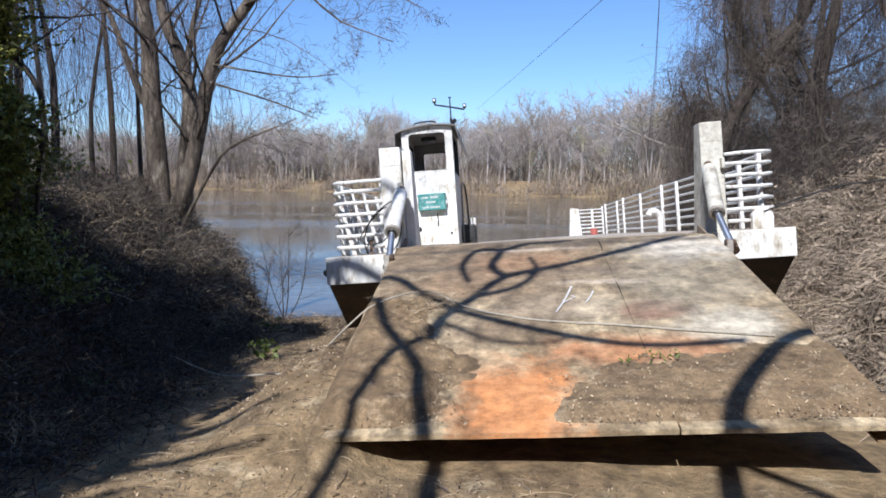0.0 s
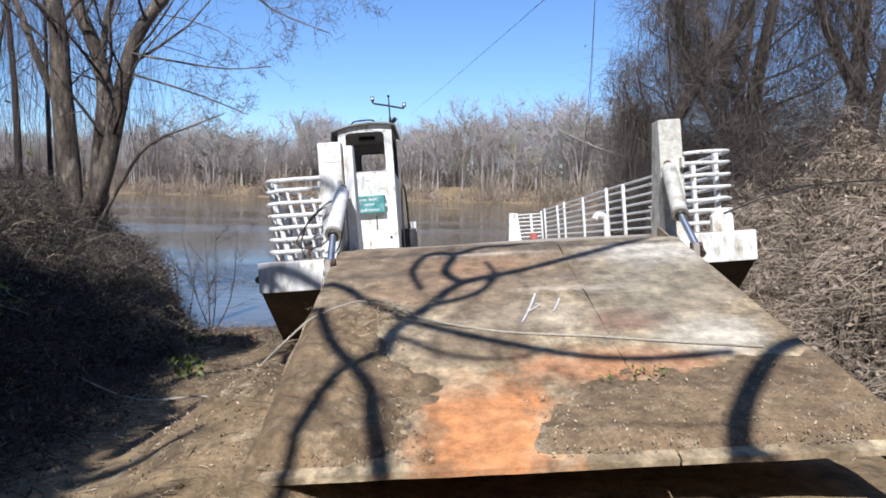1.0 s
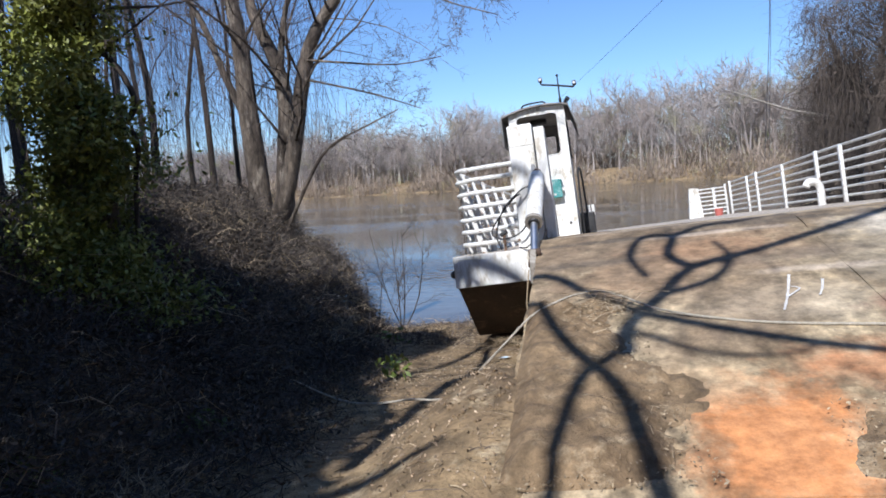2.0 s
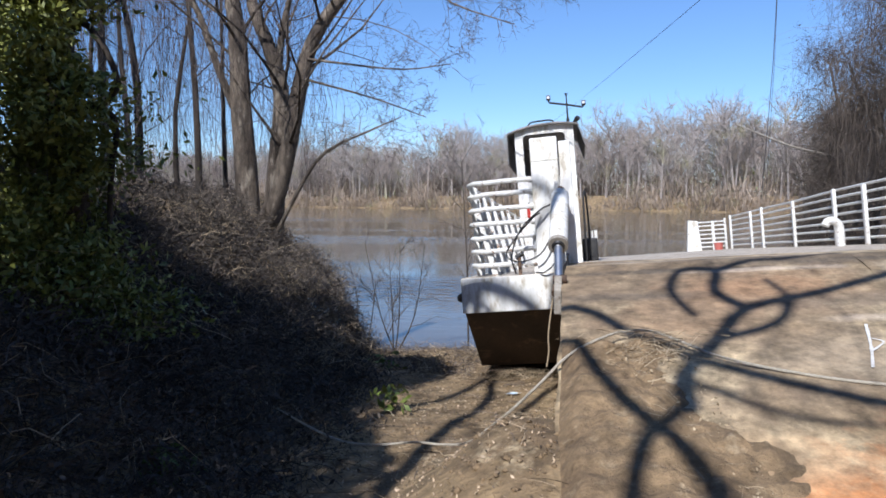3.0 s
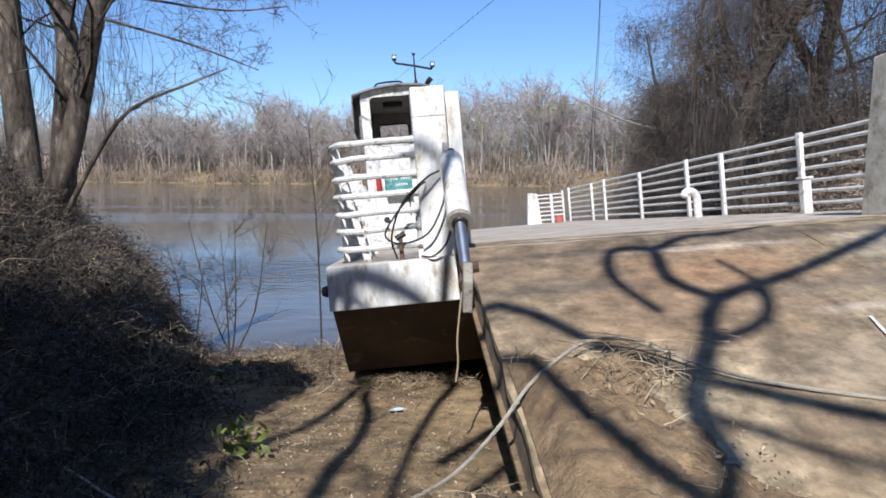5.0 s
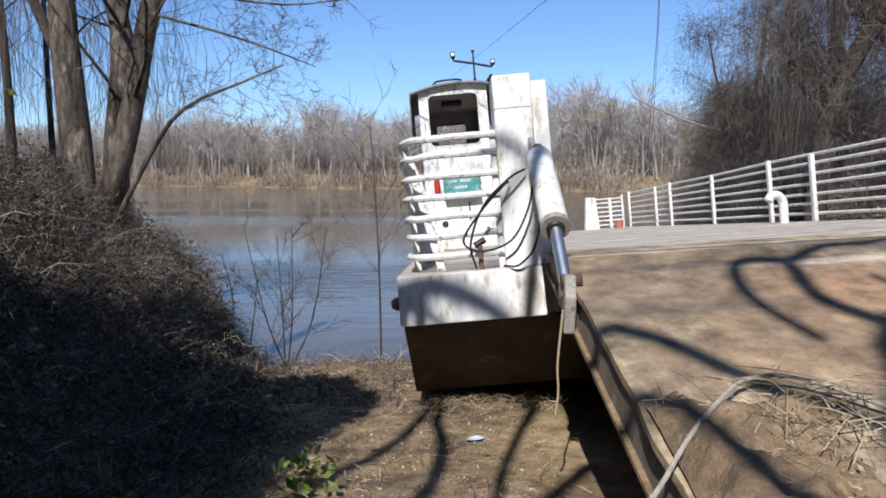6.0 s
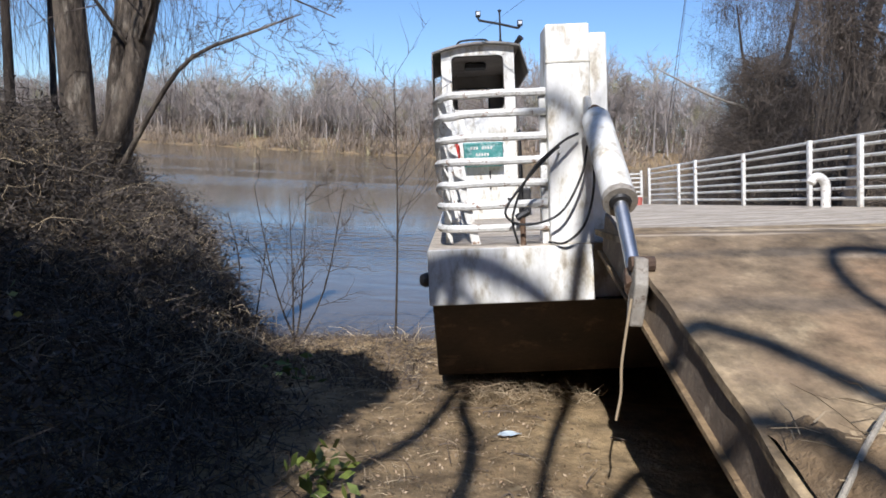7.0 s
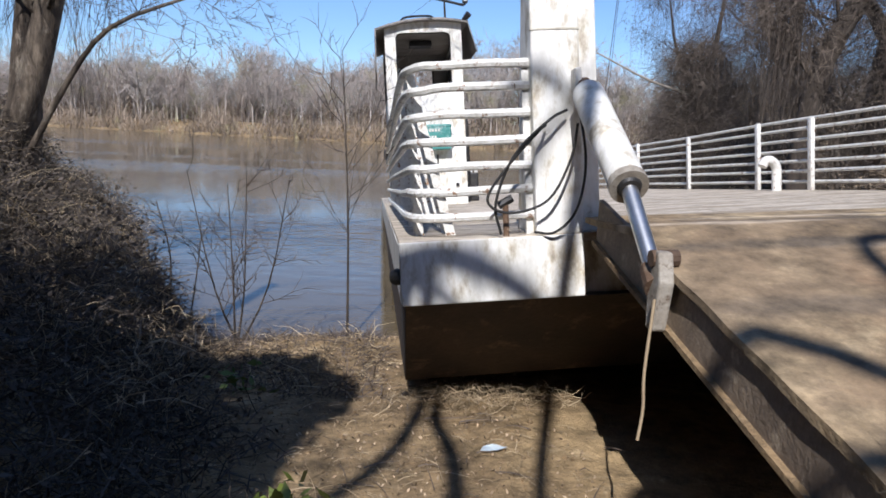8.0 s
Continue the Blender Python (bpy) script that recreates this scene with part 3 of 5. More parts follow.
for k, y in enumerate((0.7, 1.5, 3.05, 5.25, 6.6, 9.05, 11.65, 12.8, 15.3, 16.1)):
    part("stanchion", box(5.81, 5.87, y - 0.045, y + 0.045, 0.0, 1.03 - 0.04 * (k % 2), 0.012), rail_paint, right_rail, smooth=True)
part("return_post", box(5.44, 5.52, 16.1, 16.18, 0.0, 0.92, 0.012), rail_paint, right_rail)
stern_post = thing("stern_post", "white slab-shaped steel post at the ferry stern", "post", FERRY)
part("column", prism([(4.62, 0), (5.06, 0), (4.98, 0.94), (4.70, 0.98)], "y", 15.8, 16.0, 0.015), white_paint, stern_post)

vent = thing("gooseneck_vent", "white gooseneck vent pipe standing on the deck", "vent pipe", FERRY)
part("pipe", tube(smooth_line([(5.58, 5.65, 0.0), (5.58, 5.65, 0.28), (5.55, 5.64, 0.38), (5.47, 5.62, 0.44), (5.38, 5.60, 0.43), (5.33, 5.59, 0.36)], 4), 0.066, 14), rail_paint, vent, smooth=True)
stub = thing("deck_bollard", "short white steel bollard on the deck", "bollard", FERRY)
part("post", box(5.55, 5.66, 2.55, 2.66, 0.0, 0.42, 0.015), rail_paint, stub)
part("cap", box(5.53, 5.68, 2.53, 2.68, 0.42, 0.45, 0.01), rail_paint, stub)
pail = thing("red_pail", "small faded red pail on the stern deck", "pail", FERRY)
part("body", tube([(5.32, 14.6, 0.0), (5.32, 14.6, 0.22)], [0.11, 0.13], 16), faded_red, pail)

# ---- hydraulic hoses on the port post ----
for k, run in enumerate(([(0.86, 0.02, 0.62), (0.80, -0.05, 0.58), (0.62, -0.08, 0.40), (0.50, -0.06, 0.22), (0.62, -0.05, 0.14), (0.84, -0.06, 0.20), (0.98, -0.05, 0.42), (1.03, -0.04, 0.62)],
                         [(0.98, 0.0, 0.70), (0.86, -0.06, 0.64), (0.66, -0.08, 0.46), (0.55, -0.04, 0.20), (0.58, 0.0, 0.02)],
                         [(1.04, -0.04, 0.72), (1.06, -0.07, 0.40), (1.0, -0.07, 0.14), (0.88, -0.05, 0.02), (0.78, 0.02, 0.02)])):
    hose = thing("hydraulic_hose", "black rubber hydraulic hose looped beside the post", "hose", FERRY, "hydraulic hoses")
    part("hose", tube(smooth_line(run, 5), 0.008, 8), rubber, hose, smooth=True)
tap = thing("valve_stand", "small rusty valve standpipe on the bow deck", "valve", FERRY)
part("pipe", tube([(0.62, 0.05, 0.0), (0.62, 0.05, 0.20)], 0.018, 8), rust, tap)
part("valve", tube([(0.58, 0.05, 0.18), (0.66, 0.05, 0.22)], 0.024, 8), black_metal, tap)

# ---- pilothouse ----
CAB = FERRY @ Matrix.Translation((0.13, 7.03, -0.02))
CW, CD, CH = 1.18, 1.95, 2.72
pilothouse = thing("pilothouse", "narrow white steel pilothouse with rounded open windows, stained paint", "pilothouse", CAB)
front = join(box(0, CW, 0, 0.04, 0, 1.79), box(0, 0.155, 0, 0.04, 1.79, CH), box(1.015, CW, 0, 0.04, 1.79, CH), box(0.155, 1.015, 0, 0.04, 2.67, CH))
fw = part("front_wall", front, white_paint, pilothouse)
part("window_rim", ring(0.845, 0.865, 0.022, 0.06, 0.085, 0.585, -0.012, 2.23), white_paint, fw)
part("window_gasket", ring(0.825, 0.845, 0.012, 0.03, 0.08, 0.585, 0.012, 2.23), rubber, fw, "black rubber window seal")
part("floor_seam", box(0.0, CW, -0.006, 0.0, 0.60, 0.612), cream_paint, fw)
back = join(box(0, CW, CD - 0.04, CD, 0, 1.98), box(0, 0.27, CD - 0.04, CD, 1.98, CH), box(0.88, CW, CD - 0.04, CD, 1.98, CH), box(0.27, 0.88, CD - 0.04, CD, 2.44, CH))
bw = part("back_wall", back, cabin_in, pilothouse, "grey-lined back wall with a window")
part("window_rim", ring(0.58, 0.43, 0.025, 0.05, 0.06, 0.575, CD - 0.055, 2.21), black_metal, bw)
for x, nm in ((0.0, "port_wall"), (CW - 0.04, "starboard_wall")):
    sw = part(nm, join(box(x, x + 0.04, 0.04, CD - 0.04, 0, 1.74), box(x, x + 0.04, 0.04, 0.26, 1.74, CH), box(x, x + 0.04, 0.86, 0.98, 1.74, CH), box(x, x + 0.04, CD - 0.28, CD - 0.04, 1.74, CH), box(x, x + 0.04, 0.26, 0.86, 2.56, CH), box(x, x + 0.04, 0.98, CD - 0.28, 2.56, CH)), white_paint, pilothouse)
    for y0, y1 in ((0.26, 0.86), (0.98, CD - 0.28)):
        part("window_frame", join(box(x - 0.008, x + 0.048, y0, y1, 1.74, 1.765), box(x - 0.008, x + 0.048, y0, y1, 2.535, 2.56), box(x - 0.008, x + 0.048, y0, y0 + 0.02, 1.765, 2.535), box(x - 0.008, x + 0.048, y1 - 0.02, y1, 1.765, 2.535)), black_metal, sw)
roof = [(-0.15, 2.68), (0.05, 2.745), (0.30, 2.80), (0.58, 2.825), (0.85, 2.825), (1.08, 2.80), (1.28, 2.765)]
rf = part("roof", prism(roof + [(a, b + 0.035) for a, b in reversed(roof)], "y", -0.12, CD + 0.16, 0.006), roof_mat, pilothouse, "dark weathered arched roof")
part("visor", prism([(-0.15, 2.68), (-0.132, 2.68), (-0.142, 2.09), (-0.16, 2.09)], "y", -0.16, CD + 0.12), roof_mat, rf)
part("visor", prism([(1.265, 2.765), (1.28, 2.765), (1.40, 2.34), (1.385, 2.34)], "y", -0.14, CD + 0.12), roof_mat, rf)
arch = [(a, min(b - 0.002, 2.822)) for a, b in roof if 0.0 < a < CW]
part("arched_panel", prism([(0.0, CH + 0.001), (0.0, 2.727)] + arch + [(CW, 2.780), (CW, CH + 0.001)], "y", 0.0, 0.04), white_paint, fw)
part("ceiling_lining", box(0.04, CW - 0.04, 0.04, CD - 0.04, 2.66, 2.675), cabin_in, pilothouse, "dark cabin ceiling lining")
part("ceiling_console", box(0.40, 0.76, 0.5, 0.75, 2.56, 2.64, 0.015), black_metal, pilothouse, "dark overhead console")
part("floor_plate", box(0.04, CW - 0.04, 0.04, CD - 0.04, 0.0, 0.03), deck_mat, pilothouse)
part("porthole", tube([(0.29, -0.012, 0.45), (0.29, 0.0, 0.45)], 0.055, 16), black_metal, pilothouse, "small dark round porthole")
part("drain_pipe", tube([(0.73, -0.02, 0.80), (0.73, -0.02, 0.50)], 0.012, 6), black_metal, pilothouse)
part("hook", box(1.00, 1.05, -0.03, 0.0, 0.30, 0.35, 0.005), black_metal, pilothouse)
part("side_lamp", box(-0.10, -0.005, 0.10, 0.22, 0.76, 0.92, 0.012), black_metal, pilothouse, "small black lamp box on the port wall")
hatch = thing("roof_hatch", "low black roof hatch on the pilothouse", "hatch", CAB)
part("body", prism([(0.27, 2.82), (0.80, 2.86), (0.77, 2.94), (0.31, 2.92)], "y", 0.35, 0.90, 0.015), black_metal, hatch)
part("rail", tube(smooth_line([(0.27, 0.36, 2.92), (0.36, 0.33, 2.975), (0.72, 0.33, 2.985), (0.80, 0.36, 2.94)], 3), 0.017, 6), black_metal, hatch)
mast = thing("light_mast", "black mast with a crossbar and two floodlights", "mast", CAB @ Matrix.Translation((1.09, 1.40, 2.80)))
part("pole", tube([(0, 0, 0), (0, 0, 0.38), (0, 0, 0.92)], [0.024, 0.020, 0.013], 8), black_metal, mast)
part("collar", tube([(0, 0, 0.30), (0, 0, 0.40)], 0.032, 8), black_metal, mast)
part("crossbar", tube([(-0.39, 0, 0.82), (-0.37, 0, 0.77), (0, 0, 0.69), (0.33, 0, 0.605), (0.36, 0, 0.63)], 0.023, 8), black_metal, mast)
part("finial", tube([(0, 0, 0.90), (0, 0, 0.94)], [0.026, 0.036], 8), black_metal, mast)
for x, z in ((-0.39, 0.83), (0.36, 0.64)):
    lamp = part("floodlight", box(x - 0.045, x + 0.045, -0.06, 0.05, z, z + 0.10, 0.012), black_metal, mast)
    part("lens", box(x - 0.03, x + 0.03, -0.066, -0.060, z + 0.025, z + 0.075), chrome, lamp)
horn = thing("deck_speaker", "small dark horn on the pilothouse roof edge", "horn", CAB)
part("horn", tube([(1.20, -0.06, 2.80), (1.25, -0.12, 2.85), (1.29, -0.16, 2.89)], [0.03, 0.045, 0.05], 10), black_metal, horn)
locker = thing("life_jacket_locker", "teal plastic locker with white lettering on pilothouse front", "locker", CAB)
part("body", box(0.31, 0.94, -0.17, -0.002, 0.87, 1.24, 0.02), teal, locker)
part("lid", box(0.30, 0.95, -0.176, -0.002, 1.20, 1.255, 0.02), teal, locker)
part("latch", box(0.945, 0.97, -0.13, -0.06, 1.00, 1.08), white_paint, locker)
for z, runs in ((1.165, ((0.42, 0.56), (0.60, 0.82))), (1.06, ((0.50, 0.76),)), (0.94, ((0.42, 0.56), (0.60, 0.84)))):
    for a, b in runs:
        y = -0.173
        n = int((b - a) / 0.045)
        for q in range(n):
            part("lettering_bar", box(a + q * 0.045, a + q * 0.045 + 0.030, y, y + 0.004, z - 0.022, z + 0.022), chalk, locker)
bottle = thing("fire_extinguisher", "red fire extinguisher on the pilothouse front", "fire extinguisher", CAB)
part("body", tube([(0.20, -0.07, 0.98), (0.20, -0.07, 1.0), (0.20, -0.07, 1.22), (0.20, -0.07, 1.25)], [0.03, 0.048, 0.048, 0.02], 14), red_paint, bottle)
part("valve", box(0.18, 0.22, -0.10, -0.05, 1.25, 1.29, 0.008), black_metal, bottle)
engine = thing("engine_box", "black engine box with two white exhaust pipes", "engine", FERRY)
part("casing", box(1.34, 1.66, 8.2, 9.1, 0.0, 0.50, 0.03), black_metal, engine)
part("grille", box(1.39, 1.61, 8.18, 8.20, 0.1, 0.42), rubber, engine)
for x in (1.55, 1.64):
    part("exhaust_pipe", tube([(x, 8.4, 0.42), (x, 8.4, 0.66)], 0.035, 10), rail_paint, engine)
ladder = thing("side_handrail", "black bent-pipe handrail beside the pilothouse door", "handrail", FERRY)
part("pipe", tube(smooth_line([(1.40, 7.6, 0.0), (1.41, 7.6, 1.2), (1.44, 7.75, 1.48), (1.48, 8.1, 1.35), (1.50, 8.2, 0.7), (1.50, 8.2, 0.0)], 4), 0.022, 8), black_metal, ladder)
fender = thing("rubber_fender", "small worn black rubber fender on the hull corner", "fender", FERRY)
part("block", tube([(0.01, 0.08, -0.20), (-0.02, 0.09, -0.20), (-0.05, 0.10, -0.20)], [0.045, 0.05, 0.035], 12), rubber, fender)

# ---- ropes and the overhead cable ----
rope = thing("mooring_rope", "frayed tan mooring rope lying over ramp and mud", "rope")
def lie(x, y, up=0.02):
    z = ground_z(x, y)
    return x, y, (max(z, ramp_z(x, y)) if x > -0.68 and y > 4.72 else z) + up


run = [lie(x, y, 0.10) for x, y in ((-4.9, 9.7), (-4.35, 9.2), (-3.6, 8.45), (-2.98, 7.78), (-2.6, 7.38), (-2.25, 7.12), (-1.97, 7.05), (-1.70, 7.13), (-1.48, 7.08))]
run += [(x, y, max(z, ground_z(x, y) + 0.05)) for x, y, z in ((-1.28, 6.92, -0.08), (-1.10, 6.68, 0.12), (-0.95, 6.52, 0.29), (-0.78, 6.54, 0.46))]
run += [lie(-0.62, 6.68, 0.08), lie(-0.44, 6.88, 0.09), lie(-0.25, 7.06, 0.07), lie(-0.04, 7.04, 0.06), lie(0.3, 6.72, 0.03)]
run += [lie(x, y, 0.012) for x, y in ((0.75, 6.50), (1.14, 6.37), (1.6, 6.27), (2.02, 6.15), (2.72, 5.97))]
part("strand", tube(smooth_line(run, 5), 0.0088, 7), rope_mat, rope, smooth=True)
cable = thing("overhead_cable", "steel guide cable strung high across the river", "cable")
c0, c1 = Vector((11.0, -4, 10.6)), Vector((-5.4, 150, 17.2))
part("wire", tube([c0.lerp(c1, k / 24) - Vector((0, 0, 1.2 * (k / 24) * (1 - k / 24))) for k in range(25)], 0.018, 6), black_metal, cable)
pulley = thing("trolley_pulley", "orange trolley pulley hanging from the cable with its line", "pulley")
part("block", box(7.26, 7.46, 32.9, 33.1, 11.55, 12.1, 0.05), orange_paint, pulley)
part("hook", tube([(7.36, 33, 11.6), (7.36, 33, 11.05)], 0.05, 8), orange_paint, pulley)
part("line", tube([(7.36, 33, 11.1), (7.28, 33, 7.0), (7.02, 33, 1.6)], 0.014, 5), black_metal, pulley)
part("line", tube([(7.36, 33, 11.1), (7.33, 33, 7.0), (7.18, 33, 1.6)], 0.010, 5), black_metal, pulley)
mooring = thing("mooring_line", "slack dark mooring line from bitt to bank", "rope")
part("strand", tube(smooth_line([FERRY @ Vector((5.66, 0.1, 0.22)), (4.6, 9.6, 1.72), (5.4, 9.9, 1.85), (7.0, 10.2, 1.95)], 5), 0.011, 6), rubber, mooring)
strap = thing("hanging_strap", "yellowed strap hanging from the ramp pin lug", "strap")
part("webbing", tube(smooth_line([(-0.76, 8.22, 0.74), (-0.79, 8.18, 0.45), (-0.785, 8.17, 0.30), (-0.80, 8.16, 0.17)], 4), 0.0065, 6), straw_mat, strap)
scrap = thing("paper_scrap", "pale blue scrap of paper on the mud", "litter")
sx, sy = -1.17, 9.27
outline = [(-0.075, -0.02), (-0.03, -0.05), (0.02, -0.035), (0.08, -0.02), (0.05, 0.03), (0.01, 0.045), (-0.05, 0.04)]
part("sheet", ([(sx + a, sy + b, ground_z(sx + a, sy + b) + 0.018 + 0.008 * (k % 2)) for k, (a, b) in enumerate(outline)], [tuple(range(7))]), paper, scrap)
marks = thing("paint_marks", "white brushed paint marks on the ramp plate", "paint mark")
for pts in ([(1.27, 7.22), (1.21, 7.0), (1.15, 6.8), (1.08, 6.6)], [(1.22, 7.0), (1.27, 6.95), (1.22, 6.88), (1.16, 6.82)], [(1.46, 7.08), (1.41, 6.92), (1.36, 6.8)]):
    vs, fs = [], []
    line = smooth_line([(a, b, 0) for a, b in pts], 4)
    for i, q in enumerate(line):
        w = 0.0085 + 0.006 * noise.noise(Vector((q.x * 23, q.y * 23, 5)))
        vs += [(q.x - w, q.y, ramp_z(q.x - w, q.y) + 0.011), (q.x + w, q.y, ramp_z(q.x + w, q.y) + 0.011)]
    fs = [(2 * i, 2 * i + 1, 2 * i + 3, 2 * i + 2) for i in range(len(line) - 1)]
    part("stroke", (vs, fs), chalk, marks)


# ---- plants ----
def grow(pts, radii, rng, level, top, count, out, spread=1.0, up=0.25, droop=0.0):
    """A limb with its branches, level by level."""
    pts = [Vector(p) for p in pts]
    out.append((level, pts, radii))
    if level >= top:
        return
    total = sum((b - a).length for a, b in zip(pts, pts[1:]))
    for k in range(count[level]):
        f = rng.uniform(0.30 if level == 0 else 0.15, 1.0) * (len(pts) - 1)
        i = min(int(f), len(pts) - 2)
        start = pts[i].lerp(pts[i + 1], f - i)
        d = (pts[i + 1] - pts[i]).normalized()
        side = Vector([rng.gauss(0, 1) for _ in range(3)])
        side = (side - d * side.dot(d)).normalized()
        way = (d * rng.uniform(0.3, 0.9) + side * spread * rng.uniform(0.7, 1.2) + Vector((0, 0, up - droop * level))).normalized()
        size = total * rng.uniform(0.28, 0.55) * (1.1 - 0.5 * f / (len(pts) - 1))
        r = max(0.004, (radii[i] + (radii[i + 1] - radii[i]) * (f - i)) * (rng.uniform(0.09, 0.26) if level == 0 else rng.uniform(0.22, 0.45)))
        q, sub, segs = start, [start], 4 if level < 2 else 3
        for _ in range(segs):
            way = (way + Vector([rng.gauss(0, 0.17) for _ in range(3)]) + Vector((0, 0, 0.06 - droop * 0.12))).normalized()
            q = q + way * size / segs
            sub.append(q)
        grow(sub, [r * (1 - 0.8 * j / segs) for j in range(segs + 1)], rng, level + 1, top, count, out, spread, up, droop)


def plant(name, label, category, limbs, rng_seed, count, top=3, wood=None, group="", spread=1.0, up=0.25, droop=0.0):
    rng = random.Random(rng_seed)
    out = []
    for pts, r0, r1 in limbs:
        line = smooth_line(pts, 3)
        k = len(line) - 1
        grow(line, [(r0 + (r1 - r0) * j / k) for j in range(k + 1)], rng, 0, top, count, out, spread, up, droop)
    ob = thing(name, label, category, group=group)
    for lv, p, r in out:
        if lv == 0:
            part("trunk", tube(p, r, 10, False), wood or bark, ob, smooth=True)
    for lv, p, r in out:
        if lv == 1:
            part("limb", tube(p, r, 6, False), wood or bark, ob, smooth=True)
    fine = [tube(p, r, 3, False) for lv, p, r in out if lv > 1]
    if fine:
        tagged(part("crown", join(*fine), twig_mat, ob), kind="stuff")
    return ob, out


def ribbons(lines, widths, rng):
    """Flat blades along many equal lines: array (n, k, 3)."""
    n, k, _ = lines.shape
    d = lines[:, -1] - lines[:, 0]
    side = np.cross(d, rng.normal(size=(n, 3)))
    side /= np.linalg.norm(side, axis=1, keepdims=True) + 1e-9
    taper = np.linspace(1, 0.25, k)[None, :, None]
    half = side[:, None, :] * widths[:, None, None] * 0.5 * taper
    v = np.stack([lines - half, lines + half], 2).reshape(-1, 3)
    base = (np.arange(n) * k * 2)[:, None]
    j = np.arange(k - 1)[None, :] * 2
    a = base + j
    f = np.stack([a, a + 1, a + 3, a + 2], -1).reshape(-1, 4)
    return v, f


def stuff(name, v, f, material, label, category):
    return tagged(new(name, big_mesh(name, v, f, material)), label, category, kind="stuff")


def leaves(centres, size, rng):
    n = len(centres)
    a = rng.normal(size=(n, 3))
    a /= np.linalg.norm(a, axis=1, keepdims=True)
    b = np.cross(a, rng.normal(size=(n, 3)))
    b /= np.linalg.norm(b, axis=1, keepdims=True)
    s = (size * rng.uniform(0.5, 1.3, n))[:, None]
    v = np.stack([centres - a * s, centres + b * s * 0.45, centres + a * s, centres - b * s * 0.45], 1).reshape(-1, 3)
    return v, np.arange(4 * n).reshape(-1, 4)


def weeds(name, label, x, y, height, width, material, rng, lean=0.35, droop=0.5, k=4, lift=0.0):
    n = len(x)
    z = land(x, y, False) - 0.03 + lift
    root = np.stack([x, y, z], 1)
    way = rng.normal(size=(n, 3)) * lean
    way[:, 2] = 1
    way /= np.linalg.norm(way, axis=1, keepdims=True)
    bend = rng.normal(size=(n, 3)) * 0.6
    bend[:, 2] = -rng.uniform(0.2, 1.2, n)
    t = np.linspace(0, 1, k)[None, :, None]
    h = height[:, None, None]
    lines = root[:, None] + h * (way[:, None] * t + droop * bend[:, None] * t ** 2.2)
    lines += rng.normal(size=lines.shape) * 0.02 * (t > 0)
    return stuff(name, *ribbons(lines, width, rng), material, label, "weeds")


R = np.random.default_rng(5)

# ---- far bank woods ----
def far_tree(seed):
    """Bare far tree, one metre tall in units of its height: blades for trunk, forking limbs and a haze of twigs."""
    rng = np.random.default_rng(seed)
    lines, widths, twigs, thin = [], [], [], []
    lean = rng.normal(0, 0.05, 2)
    crown = rng.uniform(0.16, 0.30)
    trunk = np.array([(lean[0] * t, lean[1] * t, t) for t in (0, 0.28, 0.56, 0.84)])
    for _ in range(2):
        lines.append(trunk)
        widths.append(0.020)
    for _ in range(15):
        t = rng.uniform(0.24, 0.82)
        a = rng.uniform(0, 2 * math.pi)
        root = np.array((lean[0] * t, lean[1] * t, t))
        tip = np.array((lean[0] + crown * math.cos(a) * rng.uniform(0.4, 1.0), lean[1] + crown * math.sin(a) * rng.uniform(0.4, 1.0), min(0.98, t + rng.uniform(0.10, 0.30))))
        limb = np.array([root + (tip - root) * q + np.array((0, 0, 0.05 * q * (q - 1))) + rng.normal(0, 0.010, 3) * (q > 0) for q in (0, 0.33, 0.66, 1)])
        lines.append(limb)
        widths.append(0.010)
        reach = np.linalg.norm(tip - root)
        for _ in range(5):
            q = rng.uniform(0.3, 1)
            start = limb[0] + (limb[3] - limb[0]) * q
            w = (tip - root) / reach + rng.normal(0, 0.8, 3)
            w[2] += 0.35
            w *= reach * rng.uniform(0.3, 0.6) / np.linalg.norm(w)
            twigs.append(np.array([start, start + w]))
            thin.append(0.0055)
            for _ in range(4):
                b = start + w * rng.uniform(0.25, 1)
                u = w / np.linalg.norm(w) + rng.normal(0, 0.8, 3)
                u *= rng.uniform(0.04, 0.10) / np.linalg.norm(u)
                twigs.append(np.array([b, b + u]))
                thin.append(0.0035)
    v, f = ribbons(np.array(lines), np.array(widths), rng)
    v2, f2 = ribbons(np.array(twigs), np.array(thin), rng)
    return np.concatenate([v, v2]), np.concatenate([f, f2 + len(v)])


kinds = [far_tree(100 + k) for k in range(9)]
fv, ff, count = [], [], 0
for k in range(1500):
    x = R.uniform(-150, 130)
    y = far_shore(x) + 4 + 60 * R.uniform(0, 1) ** 1.5
    h = R.uniform(7.0, 14.0) * (1.05 + 0.45 * noise.noise(Vector((x * 0.05, 2.0, 0))) + 0.30 * noise.noise(Vector((x * 0.11, 7.0, 0))) + (0.14 if 5 < x < 50 else 0)) * (1 + (y - far_shore(x)) * 0.003) * (1.22 if R.uniform() < 0.1 else 1.0)
    v, f = kinds[k % 9]
    a = R.uniform(0, 6.28)
    turn = np.array([[math.cos(a), -math.sin(a), 0], [math.sin(a), math.cos(a), 0], [0, 0, 1]])
    w = (v @ turn.T) * np.array((h * 1.05, h * 1.05, h)) + np.array((x, y, 1.6))
    fv.append(w), ff.append(f + count)
    count += len(v)
stuff("far_woods", np.concatenate(fv), np.concatenate(ff), far_mat, "bare grey-brown winter woods along the far bank", "trees")
n = 110000
x = R.uniform(-150, 130, n)
deep = R.uniform(0, 1, n) ** 1.7
